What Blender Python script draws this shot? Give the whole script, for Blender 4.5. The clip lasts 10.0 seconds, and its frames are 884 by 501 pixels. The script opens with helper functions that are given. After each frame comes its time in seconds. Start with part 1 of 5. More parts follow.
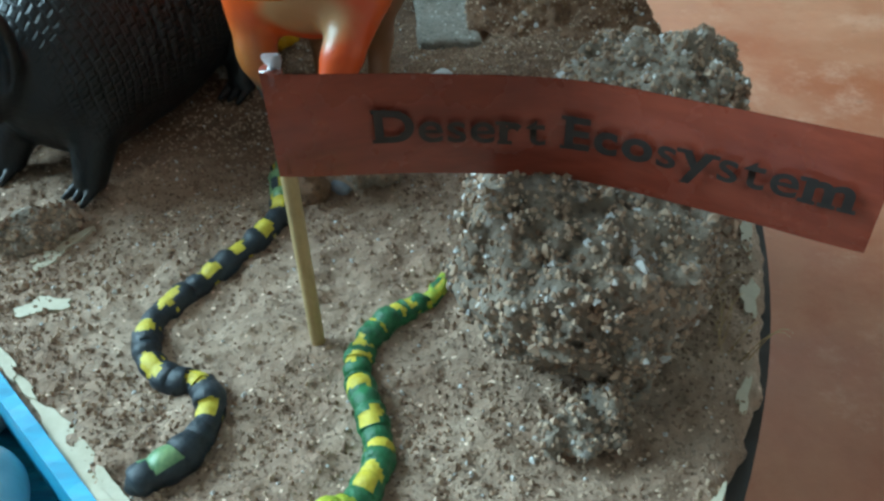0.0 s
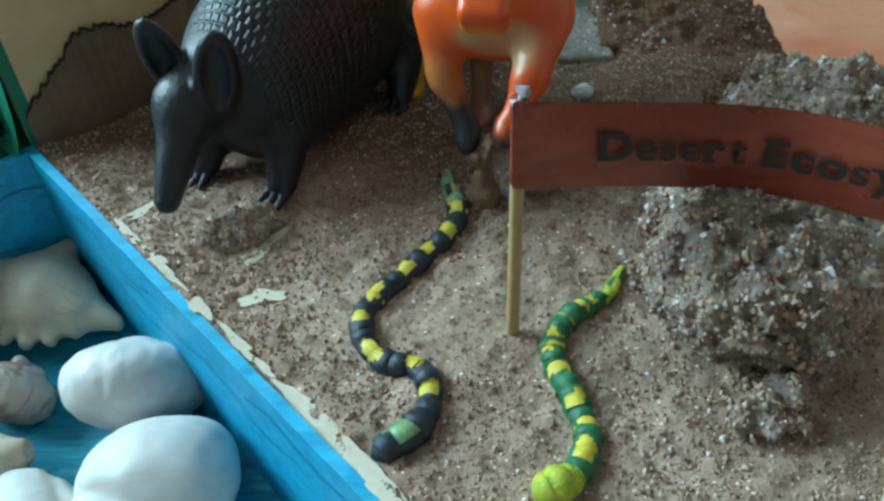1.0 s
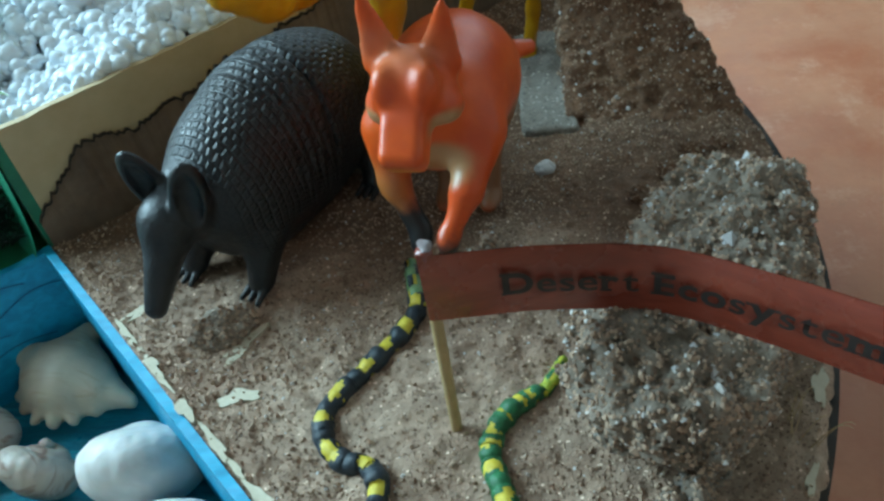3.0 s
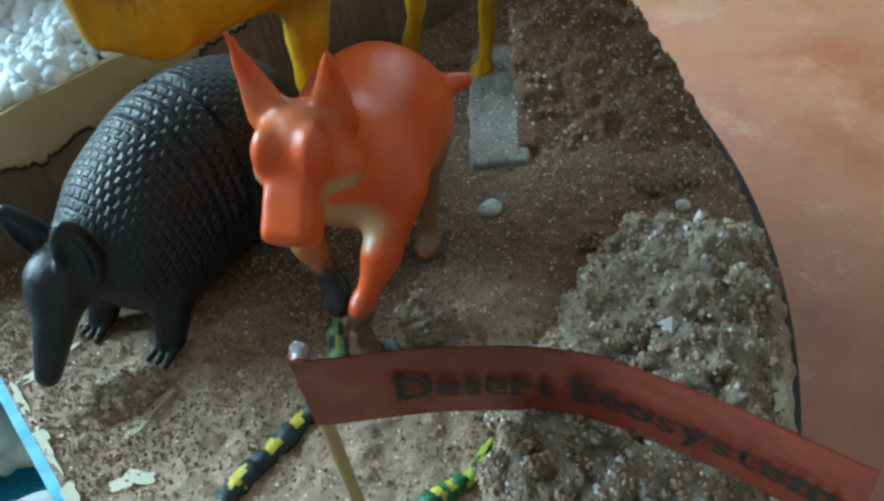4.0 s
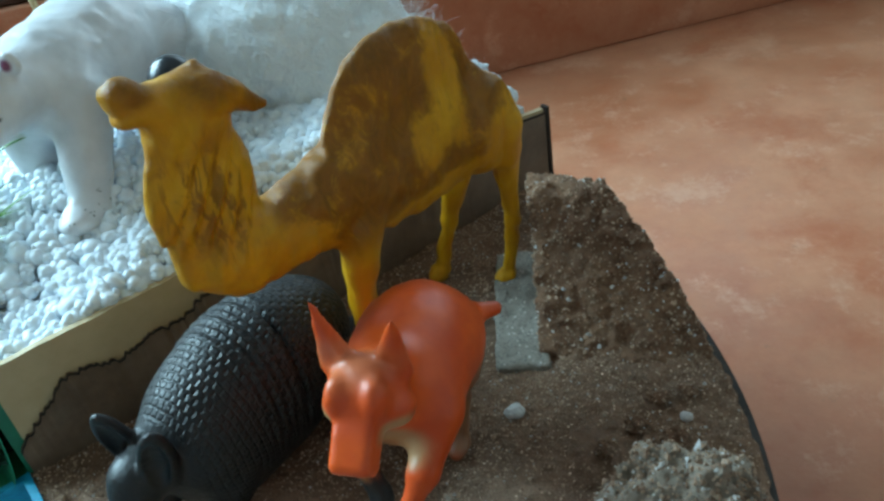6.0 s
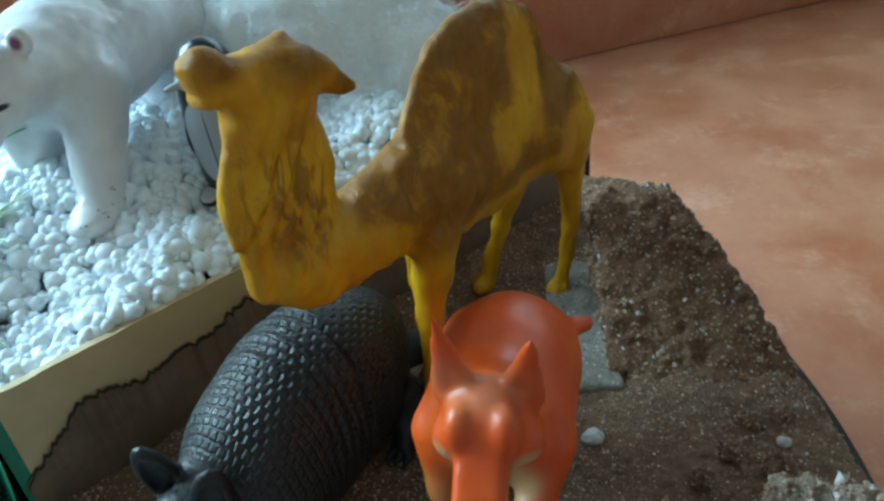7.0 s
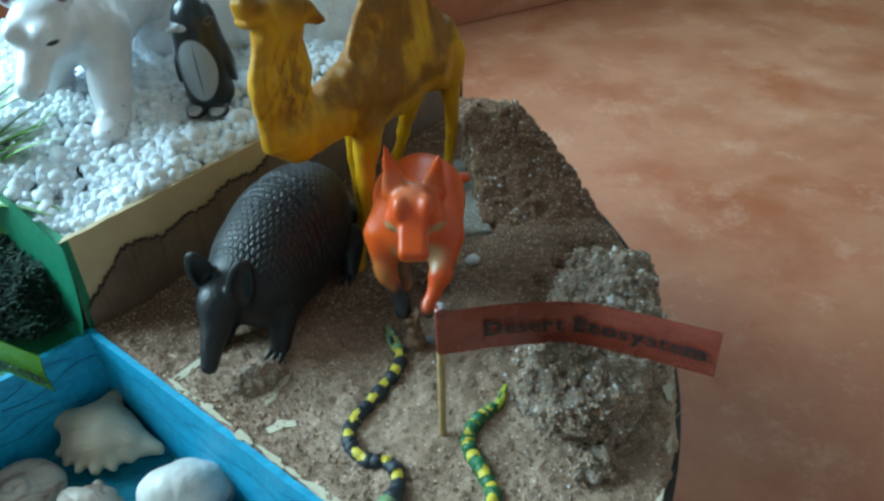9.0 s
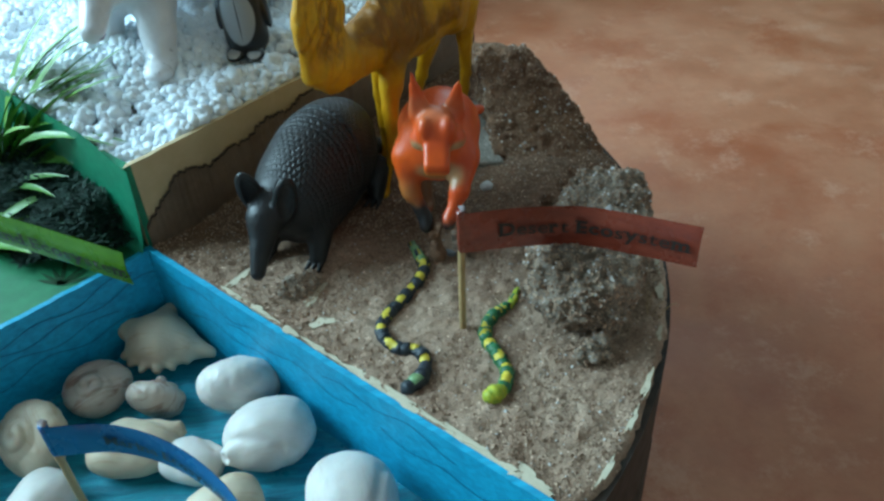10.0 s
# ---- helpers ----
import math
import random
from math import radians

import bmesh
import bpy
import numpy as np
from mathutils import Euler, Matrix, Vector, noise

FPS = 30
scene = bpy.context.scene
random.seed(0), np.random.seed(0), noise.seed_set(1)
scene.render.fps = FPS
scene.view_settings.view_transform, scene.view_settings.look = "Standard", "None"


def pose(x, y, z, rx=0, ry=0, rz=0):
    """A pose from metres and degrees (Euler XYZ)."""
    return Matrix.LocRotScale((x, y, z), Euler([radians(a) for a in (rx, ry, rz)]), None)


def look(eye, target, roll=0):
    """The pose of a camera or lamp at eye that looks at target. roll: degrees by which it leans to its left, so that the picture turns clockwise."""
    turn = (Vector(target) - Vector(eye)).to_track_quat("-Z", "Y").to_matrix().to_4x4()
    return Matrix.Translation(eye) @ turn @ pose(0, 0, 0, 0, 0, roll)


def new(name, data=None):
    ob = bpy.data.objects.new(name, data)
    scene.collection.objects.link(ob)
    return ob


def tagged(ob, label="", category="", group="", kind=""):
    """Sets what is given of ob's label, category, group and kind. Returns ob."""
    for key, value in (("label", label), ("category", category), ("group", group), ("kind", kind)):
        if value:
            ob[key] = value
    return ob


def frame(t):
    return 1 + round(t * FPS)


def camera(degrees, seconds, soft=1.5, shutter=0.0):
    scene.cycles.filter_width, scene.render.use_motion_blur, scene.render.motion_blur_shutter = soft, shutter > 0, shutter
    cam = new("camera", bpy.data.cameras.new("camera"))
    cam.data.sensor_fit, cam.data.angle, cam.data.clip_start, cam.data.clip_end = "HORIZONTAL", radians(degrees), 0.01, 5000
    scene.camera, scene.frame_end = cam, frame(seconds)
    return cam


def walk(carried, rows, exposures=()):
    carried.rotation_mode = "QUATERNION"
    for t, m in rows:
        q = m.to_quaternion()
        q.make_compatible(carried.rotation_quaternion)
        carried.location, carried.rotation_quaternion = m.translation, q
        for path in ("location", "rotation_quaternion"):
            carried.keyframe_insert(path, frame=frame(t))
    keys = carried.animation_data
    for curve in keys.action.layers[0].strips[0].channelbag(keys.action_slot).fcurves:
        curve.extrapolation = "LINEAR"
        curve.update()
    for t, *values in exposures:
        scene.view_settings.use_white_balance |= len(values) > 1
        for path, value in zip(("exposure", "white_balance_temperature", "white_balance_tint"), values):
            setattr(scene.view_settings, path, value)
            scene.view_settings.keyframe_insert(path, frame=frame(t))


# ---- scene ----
cam = camera(56.88, 10.0, soft=2.6)
METRES, EYE, TILT, LEAN, TURN = 0.40, 0.09, -40.0, 0.0, 0.0
PATH = [
    (0, (0.00391, 3e-05, 0.09259), (-0.0486, 1.5074, -1.2208), -2.81),
    (0.5, (-0.01567, -0.00917, 0.09437), (-0.0847, 1.4896, -1.2281), -2.97),
    (1, (-0.0221, -0.01197, 0.10534), (-0.1475, 1.4853, -1.2147), -3.93),
    (1.5, (-0.02006, -0.01691, 0.11945), (-0.2017, 1.493, -1.1795), -5.31),
    (2, (-0.01814, -0.0124, 0.1251), (-0.234, 1.4885, -1.179), -6.84),
    (2.2, (-0.01297, -0.00847, 0.1282), (-0.2551, 1.4708, -1.1958), -8.76),
    (3.3, (0.01041, -0.00223, 0.13073), (-0.2846, 1.4377, -1.2256), -11.31),
    (3.5, (0.01588, 0.00351, 0.12742), (-0.2883, 1.4267, -1.2444), -11.65),
    (4, (0.01772, 0.02137, 0.12762), (-0.2918, 1.4327, -1.2553), -11.74),
    (4.5, (0.01583, 0.02891, 0.13319), (-0.2982, 1.4564, -1.2319), -10.99),
    (5, (0.01596, 0.01647, 0.14723), (-0.2896, 1.5149, -1.1417), -9.78),
    (5.5, (0.01521, 0.01028, 0.1568), (-0.294, 1.5782, -1.0457), -9.33),
    (5.7, (0.01814, 0.01197, 0.16099), (-0.3049, 1.5988, -1.0127), -9.93),
    (6.8, (0.00043, 0.0249, 0.15503), (-0.3083, 1.6473, -0.9731), -9.34),
    (7, (-0.0153, 0.02945, 0.15116), (-0.2007, 1.6612, -0.9903), -6.60),
    (7.3, (-0.02931, 0.03415, 0.1395), (0.0144, 1.6601, -1.0242), -2.51),
    (7.5, (-0.03318, 0.03501, 0.14383), (0.082, 1.6577, -1.0196), -0.43),
    (7.8, (-0.02664, 0.01891, 0.16329), (0.1366, 1.6924, -0.9197), -0.70),
    (8, (-0.01661, 0.0071, 0.1674), (0.1466, 1.682, -0.9134), -2.23),
    (8.2, (-0.01067, -0.0135, 0.1684), (0.1449, 1.6454, -0.9379), -2.86),
    (8.5, (-0.01145, -0.03843, 0.16523), (0.1293, 1.5633, -1.0242), -2.59),
    (9, (-0.02894, -0.0691, 0.18066), (0.0947, 1.5298, -1.0144), -2.46),
    (9.5, (-0.0231, -0.09185, 0.19221), (0.0688, 1.4987, -1.0168), -4.06),
    (9.6, (-0.02601, -0.09548, 0.19162), (0.0822, 1.4826, -1.0322), -3.75),
    (10, (-0.03685, -0.10674, 0.18694), (0.0642, 1.4528, -1.0612), -3.38),
]
walk(cam, [(t, look(eye, target, roll)) for t, eye, target, roll in PATH],
     ((0.0, 0.26), (1.5, 0.14), (3.5, 0.14), (4.5, 0.30), (5.5, 0.22), (7.0, 0.06), (7.5, 0.14), (8.0, 0.05), (9.0, 0.08), (10.0, -0.08)))

# ---- light ----
world = bpy.data.worlds.new("sky")
scene.world = world
world.use_nodes = True
wn = world.node_tree
sky = wn.nodes.new("ShaderNodeTexSky")
sky.sky_type, sky.sun_disc = "NISHITA", False
sky.sun_elevation, sky.sun_rotation = radians(40), radians(-70)
wn.links.new(sky.outputs[0], wn.nodes["Background"].inputs[0])
wn.nodes["Background"].inputs[1].default_value = 0.1

FLOOR = -0.11
ROOM_W, ROOM_E, ROOM_S, ROOM_N, ROOM_TOP = -1.1, 1.7, -1.5, 1.5, 2.2
# daylight in the window of the west wall
WIN = (0.00, 1.05, 0.28, 1.20)      # y0, y1, z0, z1
daylight = new("window_daylight", bpy.data.lights.new("window_daylight", "AREA"))
daylight.data.shape, daylight.data.size, daylight.data.size_y = "RECTANGLE", WIN[1] - WIN[0] - 0.1, WIN[3] - WIN[2] - 0.1
daylight.data.energy, daylight.data.color = 47.0, (0.50, 0.84, 1.0)
daylight.matrix_world = look((ROOM_W - 0.05, (WIN[0] + WIN[1]) / 2, (WIN[2] + WIN[3]) / 2), (0.1, 0.25, 0.0))

# daylight in the high window of the north wall
NWIN = (-0.20, 1.20, 0.40, 1.15)     # x0, x1, z0, z1
daylight_n = new("window_daylight_north", bpy.data.lights.new("window_daylight_north", "AREA"))
daylight_n.data.shape, daylight_n.data.size, daylight_n.data.size_y = "RECTANGLE", NWIN[1] - NWIN[0] - 0.1, NWIN[3] - NWIN[2] - 0.1
daylight_n.data.energy, daylight_n.data.color = 7.5, (0.60, 0.87, 1.0)
daylight_n.matrix_world = look(((NWIN[0] + NWIN[1]) / 2, ROOM_N + 0.05, (NWIN[2] + NWIN[3]) / 2), (0.2, 0.2, -0.1))


# ---- tools ----
def lattice(P, freq, seed):
    """Smooth noise in -1..1 at the places P (n x 3)."""
    q = np.asarray(P) * freq + seed * 17.31
    i = np.floor(q).astype(np.int64)
    f = q - i
    f = f * f * (3 - 2 * f)
    out = np.zeros(len(q))
    for dx in (0, 1):
        for dy in (0, 1):
            for dz in (0, 1):
                hsh = (i[:, 0] + dx) * 374761393 + (i[:, 1] + dy) * 668265263 + (i[:, 2] + dz) * 2147483647 + seed * 1013
                hsh = (hsh ^ (hsh >> 13)) * 1274126177
                v = ((hsh ^ (hsh >> 16)) & 0xFFFF) / 32767.5 - 1
                out += v * (f[:, 0] if dx else 1 - f[:, 0]) * (f[:, 1] if dy else 1 - f[:, 1]) * (f[:, 2] if dz else 1 - f[:, 2])
    return out


def fbm(P, freq, octaves=4, seed=0, gain=0.5):
    return sum(lattice(P, freq * 2.03 ** k, seed + k) * gain ** k for k in range(octaves))


def cone(P, a, b, ra, rb):
    """Distance to a limb from a to b whose radius goes from ra to rb."""
    a, b = np.array(a, float), np.array(b, float)
    d = b - a
    t = np.clip((P - a) @ d / (d @ d), 0, 1)
    return np.linalg.norm(P - a - t[:, None] * d, axis=1) - (ra + (rb - ra) * t)


def egg(P, c, r, turn=(0, 0, 0)):
    """Distance to an ellipsoid with the radii r, turned by degrees."""
    R = np.array(Euler([radians(v) for v in turn]).to_matrix())
    q = (P - np.array(c, float)) @ R
    r = np.array(r, float)
    k0 = np.linalg.norm(q / r, axis=1)
    k1 = np.linalg.norm(q / (r * r), axis=1) + 1e-9
    return k0 * (k0 - 1) / k1


def brick_form(P, c, half, turn=(0, 0, 0), round_by=0.003):
    R = np.array(Euler([radians(v) for v in turn]).to_matrix())
    q = np.abs((P - np.array(c, float)) @ R) - (np.array(half, float) - round_by)
    return np.linalg.norm(np.maximum(q, 0), axis=1) + np.minimum(q.max(axis=1), 0) - round_by


def blend(a, b, k):
    h = np.clip(0.5 + 0.5 * (b - a) / k, 0, 1)
    return b + (a - b) * h - k * h * (1 - h)


def skin(name, field, lo, hi, step):
    """A mesh round the solid where field(P) < 0, by surface nets."""
    ax = [np.arange(lo[k], hi[k] + step, step) for k in range(3)]
    n = [len(a) for a in ax]
    G = np.stack(np.meshgrid(*ax, indexing="ij"), -1).reshape(-1, 3)
    V = np.concatenate([field(part) for part in np.array_split(G, max(1, len(G) // 400000))]).reshape(n)
    G = G.reshape(*n, 3)
    inside = V < 0
    total, count = np.zeros((n[0] - 1, n[1] - 1, n[2] - 1, 3)), np.zeros((n[0] - 1, n[1] - 1, n[2] - 1))
    corner = lambda A, c: A[c[0]:n[0] - 1 + c[0], c[1]:n[1] - 1 + c[1], c[2]:n[2] - 1 + c[2]]
    for axis in range(3):
        for u in (0, 1):
            for v in (0, 1):
                c0 = [u, v]
                c0.insert(axis, 0)
                c1 = list(c0)
                c1[axis] = 1
                v0, v1 = corner(V, c0), corner(V, c1)
                cross = (v0 < 0) != (v1 < 0)
                t = np.where(cross, v0 / np.where(cross, v0 - v1, 1), 0)
                p = corner(G, c0) + t[..., None] * (corner(G, c1) - corner(G, c0))
                total += p * cross[..., None]
                count += cross
    used = count > 0
    index = np.full(used.shape, -1)
    index[used] = np.arange(used.sum())
    verts = total[used] / count[used][:, None]
    faces = []
    for axis in range(3):
        b, c = (axis + 1) % 3, (axis + 2) % 3
        s0, s1 = [slice(None)] * 3, [slice(None)] * 3
        s0[axis], s1[axis] = slice(0, n[axis] - 1), slice(1, n[axis])
        diff = inside[tuple(s0)] != inside[tuple(s1)]
        e = np.argwhere(diff)
        e = e[(e[:, b] > 0) & (e[:, c] > 0) & (e[:, b] < n[b] - 1) & (e[:, c] < n[c] - 1)]
        quad = []
        for db, dc in ((-1, -1), (0, -1), (0, 0), (-1, 0)):
            k = e.copy()
            k[:, b] += db
            k[:, c] += dc
            quad.append(index[k[:, 0], k[:, 1], k[:, 2]])
        quad = np.stack(quad, 1)
        flip = ~inside[tuple(s0)][e[:, 0], e[:, 1], e[:, 2]]
        quad[flip] = quad[flip][:, ::-1]
        faces.append(quad)
    return mesh_of(name, verts, np.concatenate(faces))


def mesh_of(name, verts, faces, smooth=True):
    me = bpy.data.meshes.new(name)
    me.from_pydata([tuple(v) for v in np.asarray(verts).tolist()], [], [tuple(f) for f in (faces.tolist() if isinstance(faces, np.ndarray) else faces)])
    me.polygons.foreach_set("use_smooth", [smooth] * len(me.polygons))
    me.update()
    return me


def thing(name, me, material, label, category, kind="", group="", at=None):
    ob = new(name, me)
    if at is not None:
        ob.matrix_world = at
    if material and not me.materials:
        me.materials.append(material)
    return tagged(ob, label, category, group, kind)


def part(name, shape, material, parent, label="", at=None):
    """One mesh (a bmesh or a mesh) as a part under its thing."""
    if isinstance(shape, bmesh.types.BMesh):
        me = bpy.data.meshes.new(name)
        shape.to_mesh(me)
        shape.free()
    else:
        me = shape
    if material and not me.materials:
        me.materials.append(material)
    ob = new(name, me)
    ob.parent = parent
    if at is not None:
        ob.matrix_basis = at
    return tagged(ob, label)


def holder(name, at, label, category, kind="", group=""):
    ob = new(name)
    ob.empty_display_size = 0.01
    ob.matrix_world = at
    return tagged(ob, label, category, group, kind)


def box_bm(x0, y0, z0, x1, y1, z1, bevel=0.0):
    bm = bmesh.new()
    bmesh.ops.create_cube(bm, size=1, matrix=Matrix.Translation(((x0 + x1) / 2, (y0 + y1) / 2, (z0 + z1) / 2)) @ Matrix.Diagonal((x1 - x0, y1 - y0, z1 - z0, 1)))
    if bevel:
        bmesh.ops.bevel(bm, geom=bm.edges[:], offset=bevel, segments=2, affect="EDGES", profile=0.5)
    return bm


def tube(points, radii, sides=14, closed=True):
    """Vertices and faces of a round bar through points."""
    pts = np.array(points, float)
    verts, faces = [], []
    up = np.array((0, 0, 1.0))
    for i, p in enumerate(pts):
        d = pts[min(i + 1, len(pts) - 1)] - pts[max(i - 1, 0)]
        d = d / np.linalg.norm(d)
        ref = up if abs(d[2]) < 0.9 else np.array((1.0, 0, 0))
        s = np.cross(d, ref)
        s /= np.linalg.norm(s)
        n = np.cross(s, d)
        for k in range(sides):
            a = 2 * math.pi * k / sides
            verts.append(p + radii[i] * (math.cos(a) * s + math.sin(a) * n))
    for i in range(len(pts) - 1):
        for k in range(sides):
            faces.append((i * sides + k, i * sides + (k + 1) % sides, (i + 1) * sides + (k + 1) % sides, (i + 1) * sides + k))
    if closed:
        faces.append(tuple(range(sides))[::-1])
        faces.append(tuple((len(pts) - 1) * sides + k for k in range(sides)))
    return verts, faces


def spline(points, n):
    """n places along a smooth line through the points."""
    p = np.array(points, float)
    p = np.vstack([2 * p[0] - p[1], p, 2 * p[-1] - p[-2]])
    out = []
    for u in np.linspace(0, len(p) - 3 - 1e-6, n):
        i, f = int(u), u - int(u)
        a, b, c, d = p[i:i + 4]
        out.append(0.5 * (2 * b + (c - a) * f + (2 * a - 5 * b + 4 * c - d) * f * f + (3 * b - a - 3 * c + d) * f ** 3))
    return np.array(out)


def ribbon(line, width, lift):
    """A flat strip along a line of (place, side) pairs."""
    v, f = [], []
    for i, (p, s, n) in enumerate(line):
        p, s, n = Vector(p), Vector(s), Vector(n)
        v += [p - s * width / 2 + n * lift, p + s * width / 2 + n * lift]
        if i:
            f.append((2 * i - 2, 2 * i - 1, 2 * i + 1, 2 * i))
    return mesh_of("ribbon", v, f)


# ---- materials ----
class Nodes:
    def __init__(self, name):
        self.m = bpy.data.materials.new(name)
        self.m.use_nodes = True
        self.t = self.m.node_tree
        self.b = self.t.nodes["Principled BSDF"]
        self.co = self.t.nodes.new("ShaderNodeTexCoord").outputs["Object"]

    def link(self, a, b):
        self.t.links.new(a, b)

    def put(self, sock, value):
        if isinstance(value, bpy.types.NodeSocket):
            self.link(value, sock)
        elif isinstance(value, (tuple, list)) and len(value) == 3 and sock.type == "RGBA":
            sock.default_value = (*value, 1)
        else:
            sock.default_value = value

    def noise(self, scale, detail=4, rough=0.6, vector=None, distort=0.0):
        n = self.t.nodes.new("ShaderNodeTexNoise")
        n.inputs["Scale"].default_value, n.inputs["Detail"].default_value = scale, detail
        n.inputs["Roughness"].default_value, n.inputs["Distortion"].default_value = rough, distort
        self.link(vector or self.co, n.inputs["Vector"])
        return n.outputs["Fac"]

    def cells(self, scale, feature="F1", out="Distance", vector=None):
        n = self.t.nodes.new("ShaderNodeTexVoronoi")
        n.feature = feature
        n.inputs["Scale"].default_value = scale
        self.link(vector or self.co, n.inputs["Vector"])
        return n.outputs[out]

    def stretch(self, sx, sy, sz, turn=0.0):
        n = self.t.nodes.new("ShaderNodeMapping")
        n.inputs["Scale"].default_value = (sx, sy, sz)
        n.inputs["Rotation"].default_value = (0, 0, radians(turn))
        self.link(self.co, n.inputs["Vector"])
        return n.outputs[0]

    def ramp(self, value, a, b, lo=0.0, hi=1.0):
        n = self.t.nodes.new("ShaderNodeMapRange")
        n.interpolation_type = "SMOOTHSTEP"
        for sock, v in zip(("From Min", "From Max", "To Min", "To Max"), (a, b, lo, hi)):
            n.inputs[sock].default_value = v
        self.put(n.inputs["Value"], value)
        return n.outputs[0]

    def math(self, op, a, b=0.0):
        n = self.t.nodes.new("ShaderNodeMath")
        n.operation = op
        self.put(n.inputs[0], a)
        self.put(n.inputs[1], b)
        return n.outputs[0]

    def mix(self, fac, a, b):
        n = self.t.nodes.new("ShaderNodeMix")
        n.data_type = "RGBA"
        self.put(n.inputs["Factor"], fac)
        self.put(n.inputs[6], a)
        self.put(n.inputs[7], b)
        return n.outputs[2]

    def axis(self, k):
        n = self.t.nodes.new("ShaderNodeSeparateXYZ")
        self.link(self.co, n.inputs[0])
        return n.outputs[k]

    def spot(self, c, r, soft=0.15, wobble=0.0, wscale=300):
        """1 inside an ellipsoid of the object's own space, 0 outside."""
        n = self.t.nodes.new("ShaderNodeMapping")
        n.vector_type = "TEXTURE"
        n.inputs["Location"].default_value = c
        n.inputs["Scale"].default_value = r
        self.link(self.co, n.inputs["Vector"])
        d = self.t.nodes.new("ShaderNodeVectorMath")
        d.operation = "LENGTH"
        self.link(n.outputs[0], d.inputs[0])
        v = d.outputs["Value"]
        if wobble:
            v = self.math("ADD", v, self.math("MULTIPLY", self.math("SUBTRACT", self.noise(wscale), 0.5), wobble))
        return self.ramp(v, 1 + soft, 1 - soft)

    def bump(self, height, strength, distance):
        n = self.t.nodes.new("ShaderNodeBump")
        n.inputs["Strength"].default_value, n.inputs["Distance"].default_value = strength, distance
        self.put(n.inputs["Height"], height)
        if self.b.inputs["Normal"].is_linked:
            self.link(self.b.inputs["Normal"].links[0].from_socket, n.inputs["Normal"])
        self.link(n.outputs[0], self.b.inputs["Normal"])

    def done(self, color=None, rough=None, **more):
        if color is not None:
            self.put(self.b.inputs["Base Color"], color)
        if rough is not None:
            self.put(self.b.inputs["Roughness"], rough)
        for key, v in more.items():
            self.put(self.b.inputs[key.replace("_", " ").title().replace("Ior", "IOR")], v)
        return self.m


def plain(name, a, b, scale, rough, bump=0.2, bscale=None, depth=0.0004, **more):
    """A surface of two tones with fine relief."""
    n = Nodes(name)
    tone = n.ramp(n.math("ADD", n.math("MULTIPLY", n.noise(scale, 5), 0.7), n.math("MULTIPLY", n.noise(scale * 7, 3), 0.3)), 0.3, 0.7)
    n.bump(n.noise(bscale or scale * 6, 5), bump, depth)
    return n.done(n.mix(tone, a, b), n.ramp(n.noise(scale * 3), 0.3, 0.7, rough - 0.07, rough + 0.08), **more)


def floor_material():
    n = Nodes("terracotta_floor_paint")
    big = n.ramp(n.noise(5, 6, 0.65), 0.32, 0.68)
    mid = n.ramp(n.noise(17, 6, 0.7), 0.35, 0.68)
    fine = n.ramp(n.noise(70, 5, 0.7), 0.3, 0.7)
    c = n.mix(n.math("MULTIPLY", n.math("ADD", big, mid), 0.5), (0.37, 0.098, 0.038), (0.58, 0.25, 0.138))
    c = n.mix(n.math("MULTIPLY", fine, 0.40), c, (0.42, 0.175, 0.092))
    worn = n.math("MULTIPLY", n.ramp(n.noise(8, 7, 0.72, distort=0.25), 0.50, 0.66), 0.75)
    c = n.mix(worn, c, (0.38, 0.095, 0.034))
    pale = n.math("MULTIPLY", n.ramp(n.noise(26, 7, 0.75), 0.52, 0.68), 0.55)
    c = n.mix(pale, c, (0.60, 0.31, 0.20))
    specks = n.math("MULTIPLY", n.ramp(n.noise(62, 6, 0.8), 0.62, 0.74), 0.6)
    c = n.mix(specks, c, (0.22, 0.10, 0.06))
    n.bump(n.noise(40, 5), 0.25, 0.002)
    return n.done(c, n.ramp(mid, 0, 1, 0.42, 0.6))


